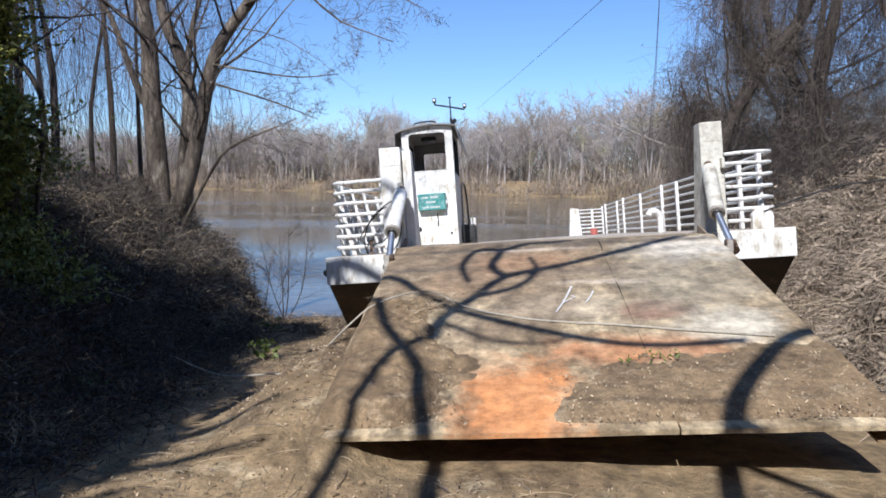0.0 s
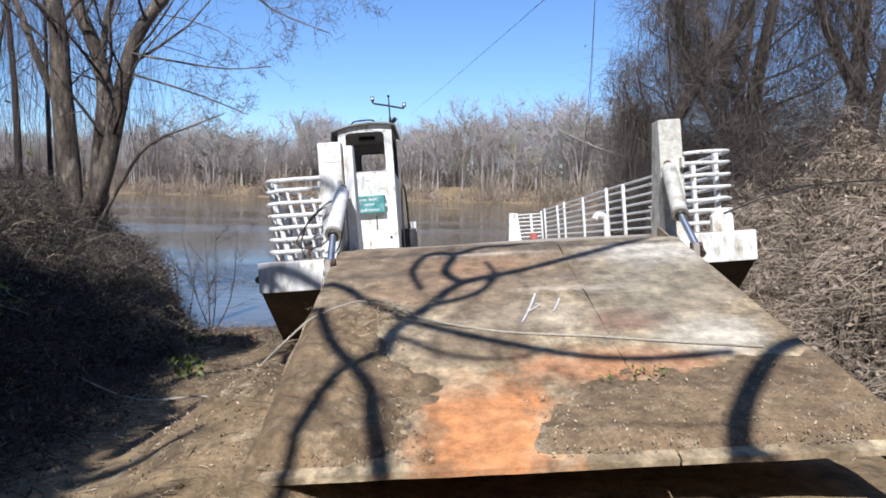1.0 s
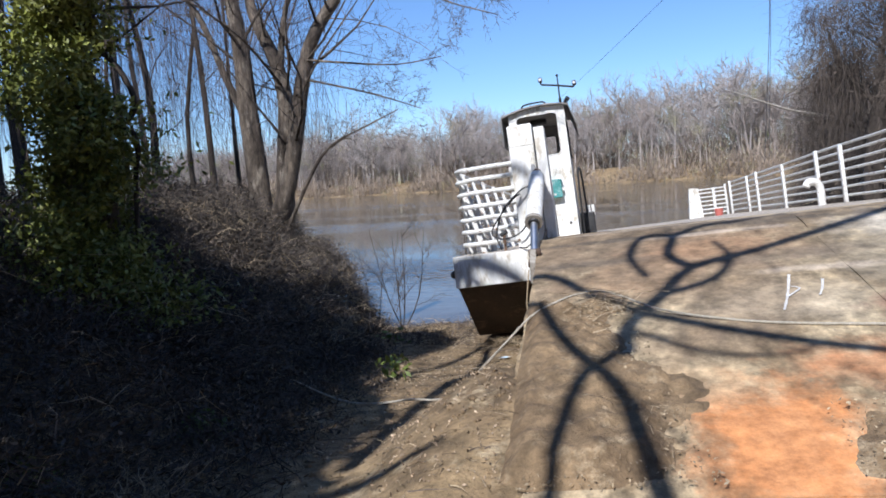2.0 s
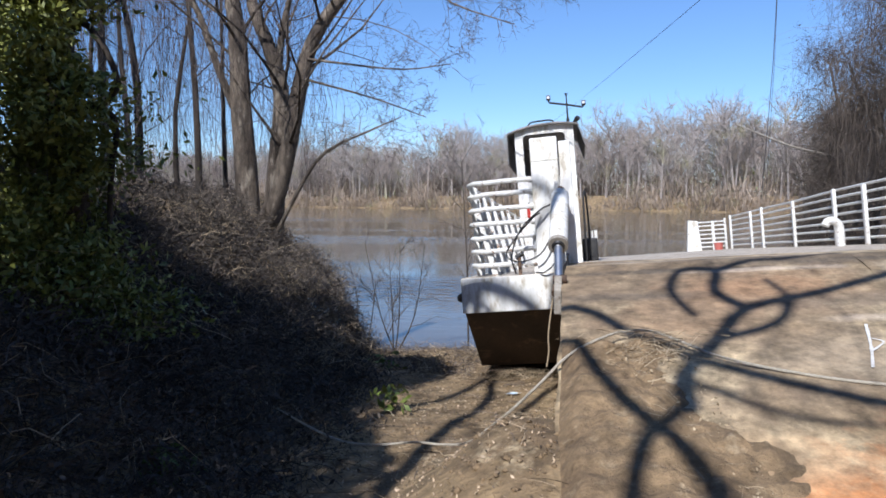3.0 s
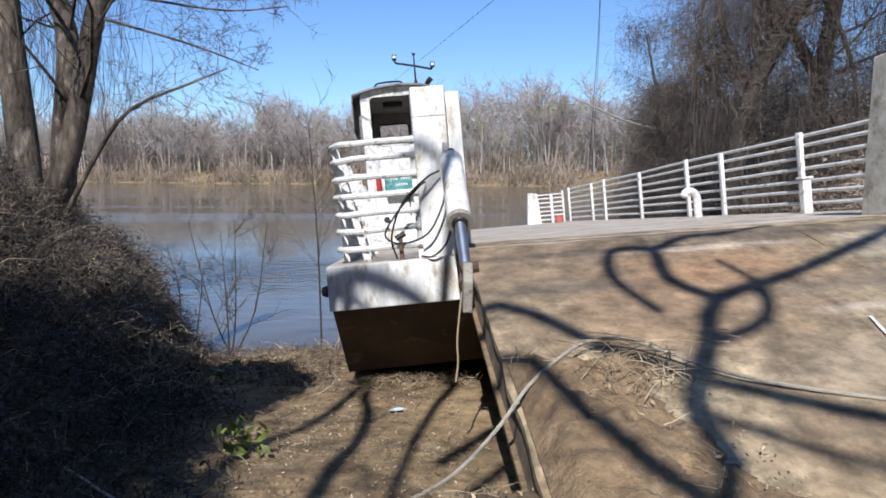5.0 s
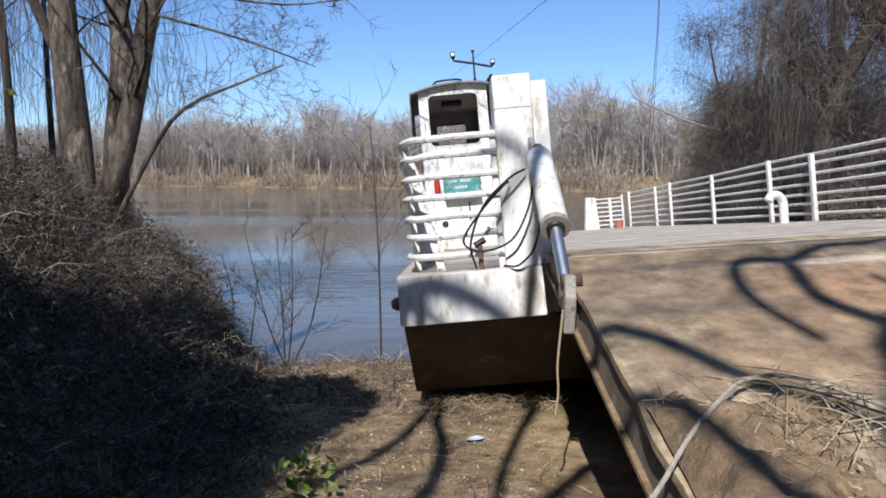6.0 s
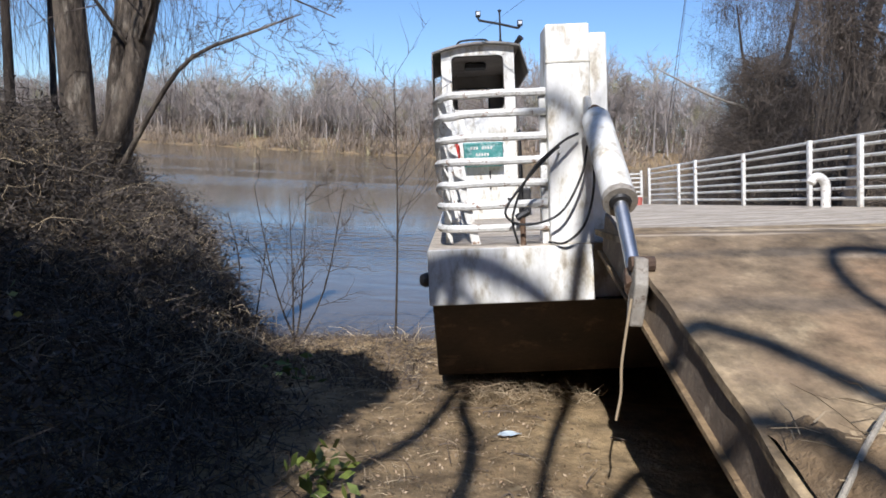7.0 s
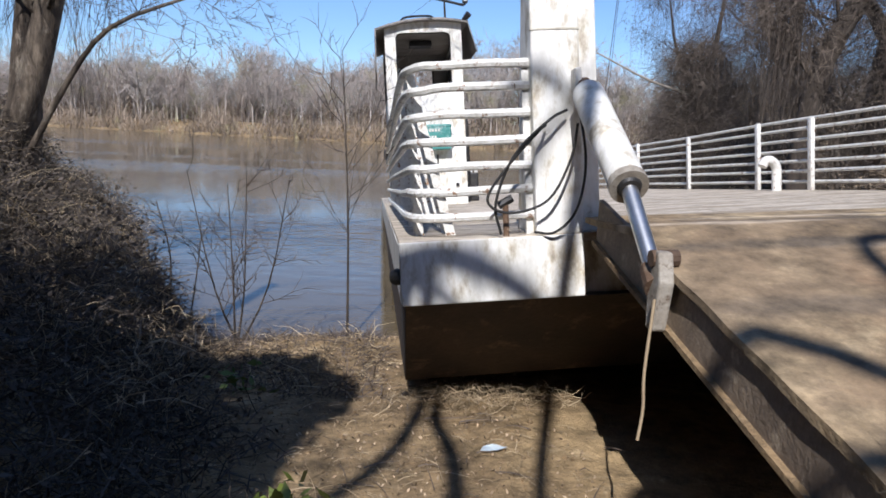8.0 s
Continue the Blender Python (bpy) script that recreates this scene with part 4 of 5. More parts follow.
y = far_shore(x) - 0.4 + 60 * deep
clump = np.array([noise.noise(Vector((a * 0.12, b * 0.12, 9))) for a, b in zip(x, y)])
z = WATER + 0.1 + 3.0 * smoothstep((y - far_shore(x)) / 9) + R.uniform(0, 1, n) ** 1.6 * (1.4 + 4.0 * np.clip(clump + 0.2, 0, 1) + 7.0 * deep)
hgt = R.uniform(0.25, 1.0, n) * R.choice([1, 1, 2.4], n) * (0.7 + 0.9 * np.clip(clump + 0.3, 0, 1))
way = R.normal(size=(n, 3)) * np.array((0.35, 0.35, 0.15)) + np.array((0, 0, 1.0))
root = np.stack([x, y, z - 0.3], 1)
lines = np.stack([root, root + way * hgt[:, None] * 0.5, root + way * hgt[:, None] + R.normal(0, 0.25, (n, 3))], 1)
ok = clump > R.uniform(-0.55, 0.30, n)
stuff("far_thicket", *ribbons(lines[ok], R.uniform(0.05, 0.24, ok.sum()), R), far_leaf, "brown and olive thicket along the far waterline", "shrubs")
n = 60000
x = R.uniform(-170, 150, n)
y = far_shore(x) + R.uniform(30, 75, n)
z = 1.8 + R.uniform(0, 1, n) ** 1.2 * (6.5 + 2.5 * np.array([noise.noise(Vector((a * 0.07, 4.0, 0))) for a in x]))
stuff("far_underwood", *leaves(np.stack([x, y, z], 1), 0.42, R), far_mat, "grey-brown tangle deep in the far woods", "shrubs")
n = 900
x = R.normal(0, 1, n) * 4 + R.choice([-48, -22, 14, 22, 31, 60], n)
y = far_shore(x) + R.uniform(4, 12, n)
z = 1.5 + R.uniform(0, 6.0, n)
stuff("far_evergreens", *leaves(np.stack([x, y, z], 1), 0.22, R), leaf_mat, "olive-green evergreen shrubs among far bare trees", "shrubs")

# ---- trees on the near banks ----
TRUNKS = [
    ([(-6.75, 14.95, 0.30), (-6.81, 14.95, 2.02), (-6.90, 14.95, 3.35), (-6.93, 14.95, 4.37), (-7.00, 14.95, 5.09), (-7.18, 14.95, 6.26), (-7.63, 15.15, 9.60)], 0.25, 0.11),
    ([(-6.33, 15.00, 0.30), (-6.24, 15.00, 1.73), (-6.18, 15.05, 2.55), (-6.11, 15.05, 3.36), (-6.19, 15.10, 3.87), (-6.39, 15.15, 4.47), (-6.64, 15.15, 5.05), (-6.83, 15.25, 5.76), (-6.93, 15.35, 8.08)], 0.21, 0.09),
    ([(-6.19, 15.05, 3.74), (-6.14, 15.05, 4.27), (-5.97, 14.95, 4.99), (-5.73, 14.95, 5.80), (-5.43, 14.85, 7.27)], 0.085, 0.03),
    ([(-6.53, 14.85, 0.40), (-6.40, 14.85, 1.02), (-6.11, 14.85, 1.74), (-5.86, 14.85, 2.71), (-5.68, 14.85, 3.57), (-5.48, 14.85, 4.28), (-5.22, 14.85, 4.77), (-4.74, 14.85, 5.38), (-4.23, 14.85, 6.16), (-3.03, 14.65, 8.28)], 0.20, 0.09),
    ([(-6.98, 14.90, 3.23), (-7.31, 14.85, 4.06), (-7.68, 14.85, 5.09), (-8.17, 14.85, 5.92), (-8.83, 14.85, 7.27)], 0.085, 0.04),
]
LONG_BRANCHES = [
    ([(-5.45, 14.75, 4.14), (-4.60, 14.55, 3.98), (-3.58, 14.45, 3.84), (-2.69, 14.25, 3.87)], 0.026, 0.008),
    ([(-5.58, 14.75, 3.79), (-4.18, 14.55, 3.38), (-3.16, 14.45, 3.00)], 0.024, 0.007),
    ([(-4.78, 14.75, 5.35), (-3.63, 14.55, 5.59), (-2.71, 14.45, 4.94), (-1.62, 14.25, 4.49)], 0.035, 0.008),
    ([(-4.68, 14.75, 5.45), (-3.74, 14.55, 6.08), (-2.44, 14.25, 5.87), (-1.05, 14.05, 5.08)], 0.035, 0.008),
    ([(-6.28, 14.65, 0.51), (-5.57, 14.55, 1.75), (-5.02, 14.45, 2.41), (-4.16, 14.35, 2.77), (-3.56, 14.25, 2.99)], 0.045, 0.008),
]
plant("river_tree", "large bare grey tree with three leaning trunks on the bank", "tree", TRUNKS + LONG_BRANCHES, 11, (12, 8, 4), 3, bark, up=0.05, droop=0.18)
SLIM = [(-9.2, 16.5, 8, 0.07), (-8.68, 16.5, 9, 0.09), (-11.2, 18.0, 10, 0.12), (-10.4, 13.0, 8, 0.08), (-13.5, 20, 11, 0.15), (-12.5, 15, 9, 0.10), (-15, 23, 11, 0.14), (-9.6, 19.5, 9, 0.08), (-17, 19, 11, 0.16), (-7.9, 12.2, 6, 0.05), (-12, 11.5, 9, 0.13), (-16, 14, 10, 0.15)]
for k, (x, y, h, r) in enumerate(SLIM):
    rng = random.Random(40 + k)
    z = ground_z(x, y) - 0.1
    plant("slim_tree", "slim bare tree among the brush on the bank", "tree", [([(x, y, z), (x + rng.uniform(-.2, .2), y, z + h * 0.35), (x + rng.uniform(-.5, .5), y, z + h * 0.7), (x + rng.uniform(-.8, .8), y, z + h)], r, r * 0.2)],
          60 + k, (13, 6, 3), 3, bark_dark, "slim bank trees", up=0.2)
OVERGROWN = [(5.3, 17.0, 9, 0.26, 0.5), (9.2, 15.5, 9, 0.16, 0.5), (8.4, 19.5, 10, 0.26, 0.6), (10.4, 26.0, 10, 0.22, 0.3), (11.2, 14.0, 11, 0.2, 0.6), (11.5, 20.0, 12, 0.30, 0.4), (11.0, 33.0, 8, 0.18, 0.4), (12.5, 30.0, 11, 0.25, 0.4), (13.5, 12.0, 12, 0.3, 0.8)]
# the first of them leans in from the waterside and turns up into the wood
LEANER = [([(5.3, 17.0, -0.6), (5.45, 17.0, 2.3), (5.95, 17.0, 3.7), (6.6, 17.1, 4.75), (7.3, 17.3, 5.7), (8.0, 17.6, 7.6)], 0.19, 0.12),
          ([(6.2, 17.0, 4.1), (5.9, 17.1, 5.0), (5.75, 17.2, 6.2), (5.9, 17.2, 7.4)], 0.09, 0.03),
          ([(5.5, 17.0, 2.5), (4.9, 17.1, 3.3), (4.6, 17.2, 4.2)], 0.06, 0.015),
          ([(6.9, 17.2, 5.2), (7.4, 17.0, 4.2), (7.7, 16.9, 3.0), (7.75, 16.9, 1.6)], 0.05, 0.03)]
vine_lines = []
for k, (x, y, h, r, tilt) in enumerate(OVERGROWN):
    rng = random.Random(90 + k)
    z = ground_z(x, y) - 0.1
    _, out = plant("vine_covered_tree", "bare tree smothered in dead grey-brown vines", "tree",
                   LEANER if k == 0 else [([(x, y, z), (x + tilt * 0.3, y, z + h * 0.3), (x + tilt, y + rng.uniform(-.5, .5), z + h * 0.6), (x + tilt * 1.8, y, z + h)], r, r * 0.25),
                    ([(x + tilt * 0.3, y, z + h * 0.28), (x - 0.9, y + 0.4, z + h * 0.5), (x - 1.6, y + 0.2, z + h * 0.8)], r * 0.6, r * 0.15)],
                   120 + k, (12, 7, 3), 3, bark_dark, "vine-covered trees", up=0.15)
    hosts = [q for lv, p, _ in out if lv in (0, 1, 2) for q in p if q.z > z + 1.2]
    for _ in range(2600):
        q = Vector(rng.choice(hosts)) + Vector((rng.gauss(0, 0.28), rng.gauss(0, 0.28), rng.gauss(0, 0.28)))
        way = Vector((rng.gauss(0, 1), rng.gauss(0, 1), rng.gauss(-0.5, 0.8))).normalized()
        step = rng.uniform(0.10, 0.32)
        line = [q[:]]
        for _ in range(5):
            way = (way + Vector((rng.gauss(0, 0.55), rng.gauss(0, 0.55), rng.gauss(-0.12, 0.5)))).normalized()
            q = q + way * step
            line.append((q.x, q.y, max(q.z, z)))
        vine_lines.append(line)
    high = [q for q in hosts if q.z > z + 2.8]
    for _ in range(750 if k < 4 else 400):        # strands that hang straight down
        q = Vector(rng.choice(high)) + Vector((rng.gauss(0, 0.2), rng.gauss(0, 0.2), 0))
        fall, a, b = rng.uniform(0.5, 2.6), rng.gauss(0, 0.10), rng.gauss(0, 0.10)
        vine_lines.append([(q.x + a * t + 0.05 * math.sin(9 * t + a * 60), q.y + b * t + 0.05 * math.sin(7 * t + b * 60), max(z, q.z - fall * t)) for t in (0, 0.2, 0.4, 0.6, 0.8, 1)])
    if k == 0:                                     # a thick coat of vines round the leaning trunk
        for pts, r0, _ in LEANER[:2]:
            stem = smooth_line(pts, 6)
            for _ in range(1700):
                i = rng.randrange(len(stem) - 1)
                q, d = stem[i].lerp(stem[i + 1], rng.random()), (stem[i + 1] - stem[i]).normalized() * rng.choice((-1, 1))
                if q.z < 1.0:
                    continue
                q = q + Vector([rng.gauss(0, r0 * 0.75 + 0.06) for _ in range(3)])
                way, line = d + Vector([rng.gauss(0, 0.5) for _ in range(3)]), [q[:]]
                for _ in range(5):
                    way = (way + Vector([rng.gauss(0, 0.4) for _ in range(3)]) + Vector((0, 0, -0.1))).normalized()
                    q = q + way * rng.uniform(0.08, 0.2)
                    line.append(q[:])
                vine_lines.append(line)
vine_lines = np.array(vine_lines)
n = 200000
y = R.uniform(13.0, 36, n)
deep = R.uniform(0, 1, n) ** 0.9 * 5.0
x = toe_right(y) + 0.5 + 1.0 * smoothstep((19 - y) / 5) + deep
base = land(x, y, False)
tall = np.interp(y, [8, 13, 20, 27, 33, 36], [2.5, 4.2, 5.5, 6.0, 4.8, 2.4]) * np.clip(0.5 + deep * 0.45, 0, 1)
up = R.uniform(0, 1, n) ** 1.25
z = base + up * tall
lump = np.array([noise.fractal(Vector((a * 0.95, b * 0.95, c * 0.75)), 0.9, 2.0, 3) for a, b, c in zip(x, y, z)])
keep = lump > -0.30 + 0.85 * up
x, y, z = x[keep], y[keep], z[keep]
m = 15000                                          # an overgrown snag that ends the wall towards the river
h = R.uniform(0, 1, m) ** 0.9
x, y, z = np.concatenate([x, R.normal(7.35, 0.42, m) + 0.2 * h]), np.concatenate([y, R.normal(26.0, 0.8, m)]), np.concatenate([z, -0.3 + 4.7 * h])
n = len(x)
q, lines = np.stack([x, y, z], 1), []
way = R.normal(size=(n, 3)) + np.array((0, 0, -0.5))
step = R.uniform(0.10, 0.34, n)[:, None]
for k in range(4):
    lines.append(q)
    way = way / np.linalg.norm(way, axis=1, keepdims=True) + R.normal(size=(n, 3)) * 0.5
    q = q + step * way
stuff("vine_wall", *ribbons(np.stack(lines, 1), R.uniform(0.004, 0.013, n), R), vine_mat, "thick wall of dead vines and brush beside the river", "vines")
stuff("hanging_vines", *ribbons(vine_lines, R.uniform(0.005, 0.014, len(vine_lines)), R), vine_mat, "tangled dead vines hanging from the trees", "vines")
pick = vine_lines[R.integers(0, len(vine_lines), 14000), R.integers(0, 6, 14000)] + R.normal(0, 0.04, (14000, 3))
stuff("dead_vine_leaves", *leaves(pick, 0.032, R), vine_mat, "withered brown leaves caught in the vines", "leaves")

plant("dead_limb_tree", "leaning dead pale limb jutting from the riverside brush", "tree", [
    ([(9.6, 26.2, ground_z(9.6, 26.2) - 0.1), (8.8, 26.1, 2.1), (7.5, 26.0, 2.85), (6.1, 26.0, 3.25), (4.45, 26.0, 3.95)], 0.08, 0.02)], 14, (4, 3), 2, lug_mat, up=0.1)

lines = []
rng = random.Random(55)
for _ in range(6500):
    x, y = rng.uniform(-14, -5.4), rng.uniform(9, 21)
    z, d = rng.uniform(3.2, 8.5), rng.uniform(0.6, 2.6)
    a, b = rng.gauss(0, 0.25), rng.gauss(0, 0.25)
    if y < near_shore(x) + 1:
        lines.append([(x + a * t + 0.12 * math.sin(5 * t + a * 9), y + b * t, z - d * t + 0.1 * math.sin(7 * t)) for t in (0, 0.25, 0.5, 0.75, 1)])
stuff("hanging_tendrils", *ribbons(np.array(lines), np.array([rng.uniform(0.004, 0.012) for _ in lines]), R), twig_mat, "thin dead tendrils hanging among the bank trees", "vines")

# an ivy tree beside the path, then unseen trees set there to throw shade
LOOP = [(-4.82, 7.75, 3.26), (-4.69, 7.75, 3.03), (-4.56, 7.76, 2.85), (-4.45, 7.77, 2.57), (-4.57, 7.77, 2.40), (-4.77, 7.75, 2.35), (-4.55, 7.78, 2.31), (-4.48, 7.78, 2.13), (-4.56, 7.8, 1.79), (-4.6, 7.8, 1.0)]
IVY = (-4.8, 7.7)
z = ground_z(*IVY) - 0.1
_, out = plant("ivy_covered_tree", "dark tree trunk overgrown with green ivy and a looping vine", "tree",
               [([(-4.85, 7.7, z), (-4.9, 7.7, z + 1.6), (-4.95, 7.6, z + 3.4), (-5.1, 7.4, z + 6.5)], 0.17, 0.08),
                ([(-4.75, 7.75, z + 4.3)] + LOOP, 0.03, 0.025)], 7, (3, 4, 3), 3, bark_dark, up=0.0)
n = 44000
t = R.uniform(0, 1, n) ** 1.1
a = R.uniform(0, 6.28, n)
rad = (0.18 + np.abs(R.normal(0, 0.26, n)) * (1.5 - 0.7 * t)) * (0.8 + 0.35 * np.sin(t * 17 + a) + 0.2 * np.sin(t * 41 - 2 * a))
c = np.stack([-4.95 - 0.1 * t + rad * np.cos(a), 7.65 - 0.2 * t + rad * np.sin(a), z + 0.0 + 4.2 * t], 1)
ivy = new("ivy_leaves", big_mesh("ivy_leaves", *leaves(c, 0.036, R), ivy_mat))
ivy.parent = bpy.data.objects["ivy_covered_tree"]
tagged(ivy, "bright green ivy leaves")
plant("shade_tree", "unseen bare tree added beside the track for shade", "tree", [
    ([(-5.2, -0.5, 0.9), (-5.1, -0.3, 3), (-5.0, 0.2, 5), (-4.8, 0.8, 8)], 0.28, 0.12)], 8, (10, 6, 3), 3, bark_dark)
# unseen leaf clumps, each placed by where its shade falls on the bank
n = 41500
u = R.normal(size=(n, 3))
u /= np.linalg.norm(u, axis=1, keepdims=True)
u *= R.uniform(0.3, 1, n)[:, None] ** 0.5
c = np.where((np.arange(n) < 13500)[:, None], np.array((-4.75, -0.85, 5.0)) + u * np.array((1.65, 2.85, 2.6)), np.array((-7.4, 4.4, 5.2)) + u * np.array((1.25, 1.9, 2.0)))
c = np.where((np.arange(n) < 20500)[:, None], c, np.array((-4.12, 4.75, 4.9)) + u * np.array((0.80, 0.85, 0.8)))
c = np.where((np.arange(n) < 24500)[:, None], c, np.array((-7.6, -0.4, 7.5)) + u * np.array((2.6, 2.6, 1.5)))
c = np.where((np.arange(n) < 33500)[:, None], c, np.array((-4.85, 3.1, 5.6)) + u * np.array((1.05, 1.7, 1.0)))
keep = np.array([noise.noise(Vector(q * 0.8)) + 0.5 * noise.noise(Vector(q * 2.1)) for q in c]) > np.where(np.arange(n) < 13500, -0.28, np.where(np.arange(n) < 20500, 0.10, -0.16))
shade_ob = new("evergreen_leaves", big_mesh("evergreen_leaves", *leaves(c[keep], 0.12, R), leaf_mat))
shade_ob.parent = bpy.data.objects["shade_tree"]
tagged(shade_ob, "unseen foliage clumps added to shade the bank")


def aloft(pts, s):
    """Points over the ramp or the ground, carried up towards the sun."""
    return [(Vector((q[0], q[1], q[2] if len(q) > 2 else ramp_z(*q) if q[1] > 4.7 and q[0] > -0.7 else ground_z(*q))) + TO_SUN * s) for q in pts]


FORKED_BOUGHS = [
    ([(2.9, 8.9), (2.41, 8.6), (1.26, 7.9), (0.63, 7.59), (0.34, 7.07), (0.06, 6.56), (0.02, 6.15)], 9.0, 0.045, 0.07),
    ([(0.63, 7.59), (0.48, 7.96), (0.57, 8.45), (0.3, 8.5), (0.16, 8.0), (0.26, 7.47)], 9.0, 0.06, 0.035),
    ([(-0.9, 8.1), (-0.6, 7.74), (-0.1, 7.04), (0.41, 6.59), (0.94, 6.24), (1.46, 5.98), (1.93, 5.9), (2.5, 5.95)], 8.5, 0.055, 0.04),
    ([(0.57, 8.45), (0.9, 8.7), (1.3, 8.75), (1.8, 9.1)], 9.0, 0.05, 0.03),
    ([(0.34, 7.07), (0.75, 7.3), (0.95, 7.75), (0.9, 8.2)], 9.2, 0.05, 0.03),
]
RAMP_BOUGHS = [
    ([(0.06, 6.56), (0.0, 6.15), (-0.23, 5.76), (-0.36, 5.08), (-0.5, 4.2)], 8.6, 0.05, 0.04),
    ([(-0.75, 7.6), (-0.63, 7.1), (-0.36, 6.29), (-0.04, 5.65), (0.04, 5.22), (0.1, 4.75), (0.2, 3.9), (0.2, 2.4)], 8.8, 0.04, 0.075),
    ([(0.06, 6.5), (0.5, 6.1), (0.9, 6.0), (1.2, 6.1)], 8.7, 0.03, 0.015),
    ([(3.3, 6.1), (3.05, 6.07), (2.79, 5.93), (2.41, 5.45), (2.15, 5.04), (2.04, 4.74), (1.9, 4.2), (1.6, 3.2)], 8.0, 0.06, 0.085),
    ([(2.1, 4.8), (2.6, 4.5), (3.1, 4.2)], 8.0, 0.05, 0.03),
]
FERRY_BOUGHS = [
    ([(-1.3, 10.5), (-1.45, 9.85), (-1.4, 9.3), (-1.45, 8.7), (-1.6, 7.9), (-1.7, 6.9), (-1.7, 5.6)], 8.6, 0.04, 0.07),
    ([(-1.4, 10.6), (-1.7, 9.4), (-2.2, 8.4), (-2.4, 7.2), (-2.2, 5.6)], 9.4, 0.04, 0.07),
    ([(-1.8, 9.4, 0.62), (-1.5, 9.4, 0.72), (-1.2, 9.4, 0.62), (-0.95, 9.4, 0.45), (-0.8, 9.4, 0.2)], 13.0, 0.09, 0.06),
    ([(-1.9, 9.4, 0.45), (-1.6, 9.4, 0.55), (-1.4, 9.4, 0.40)], 13.0, 0.06, 0.05),
    ([(-1.1, 9.5, 1.0), (-0.95, 9.5, 1.4), (-0.8, 9.5, 1.6), (-0.7, 9.5, 2.0)], 13.0, 0.04, 0.02),
    ([(-1.2, 9.5, 1.75), (-0.95, 9.5, 1.8), (-0.6, 9.4, 1.5)], 13.0, 0.05, 0.03),
    ([(-1.7, 15.0, 1.6), (-1.3, 15.0, 1.0), (-0.8, 15.0, 0.8), (-0.5, 15, 1.5)], 16.0, 0.05, 0.02),
]
TRACK_BOUGHS = [
    ([(-3.3, 4.5), (-2.4, 4.9), (-1.6, 5.2), (-1.0, 5.3)], 8.4, 0.12, 0.025),
    ([(-3.2, 3.9), (-2.3, 4.2), (-1.5, 4.6), (-0.9, 4.7)], 8.7, 0.10, 0.02),
    ([(-3.0, 3.2), (-2.2, 3.6), (-1.6, 4.2)], 8.2, 0.05, 0.03),
    ([(-0.6, 9.9), (-0.9, 9.2), (-1.1, 8.3), (-1.3, 7.0)], 9.0, 0.05, 0.03),
]
plant("overhanging_tree", "bare tree whose limbs reach over the landing", "tree", [(aloft(p, s), a, b) for p, s, a, b in FORKED_BOUGHS + RAMP_BOUGHS + FERRY_BOUGHS + TRACK_BOUGHS]
      + [([(-3.9, -5.2, 0.2), (-3.8, -4.9, 3.0), (-3.4, -4.2, 5.4), (-2.6, -3.0, 6.4)], 0.26, 0.09), ([(-3.4, -4.2, 5.4), (-1.5, -3.4, 5.9), (-0.4, -2.2, 5.8)], 0.12, 0.07)],
      21, (5, 3, 2), 2, bark, spread=1.0, up=0.0)

# unseen woods added behind and beside the path to cut down sky light
n = 60000
a = R.uniform(radians(150), radians(390), n)
r = R.uniform(13.5, 21, n)
x, y = r * np.cos(a), 1.0 + r * np.sin(a)
z = land(x, y, False) + R.uniform(0, 1, n) * (8.5 + 2.5 * np.sin(a * 9) + 9.0 * smoothstep((radians(222) - a) / 0.3) + 7.0 * smoothstep((a - radians(300)) / 0.3))
stuff("rear_thicket", *leaves(np.stack([x, y, z], 1), 0.34, R), vine_mat, "dense brown winter thicket round the landing", "shrubs")

# ---- undergrowth ----
def scatter(n, x0, x1, y0, y1, fits):
    x, y = R.uniform(x0, x1, n), R.uniform(y0, y1, n)
    ok = fits(x, y)
    return x[ok], y[ok]


near_y = lambda x: np.interp(x, SHORE_X, SHORE_Y)
def tufts(x, y, size):
    """Uneven height of the thicket over the ground."""
    return np.array([0.55 + 0.45 * noise.noise(Vector((a * size, b * size, 6.5))) + 0.25 * noise.noise(Vector((a * size * 3, b * size * 3, 2.5))) for a, b in zip(x, y)])


# dark brush spread past the bank's foot, standing in for shade on the ground
x, y = scatter(200000, -11, -1.9, 1, 20, lambda a, b: (toe_left(b) - a > R.uniform(-0.9, 0.2, len(a)) * np.interp(b, [2, 5, 9.5, 10.5], [0.5, 1, 1, 0.3])) & (b < near_y(a) - 0.3))
top = tufts(x, y, 0.9) * np.clip((toe_left(y) - x + 0.1) * 2.0, 0.25, 1) * np.interp(y, [0, 8.5, 10, 11.5, 14], [1.0, 0.75, 0.85, 1.4, 1.6])
lift = top * R.uniform(0, 1, len(x)) ** 0.7
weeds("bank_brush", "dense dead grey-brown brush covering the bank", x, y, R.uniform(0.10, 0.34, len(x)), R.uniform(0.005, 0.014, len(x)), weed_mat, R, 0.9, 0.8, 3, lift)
m = R.uniform(size=len(x)) < 0.55
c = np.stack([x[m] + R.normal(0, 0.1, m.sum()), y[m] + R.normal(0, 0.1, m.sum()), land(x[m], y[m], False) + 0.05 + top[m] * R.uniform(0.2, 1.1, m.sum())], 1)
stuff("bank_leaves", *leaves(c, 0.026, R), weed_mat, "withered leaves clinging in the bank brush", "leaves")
m = R.uniform(size=len(x)) < np.interp(y, [2, 8.5, 10, 16], [0.006, 0.008, 0.08, 0.14])
weeds("bank_straw", "pale dry grass stalks standing in the brush", x[m], y[m], R.uniform(0.2, 0.6, m.sum()), R.uniform(0.004, 0.010, m.sum()), straw_mat, R, 0.5, 0.7, 5, top[m] * 0.7)
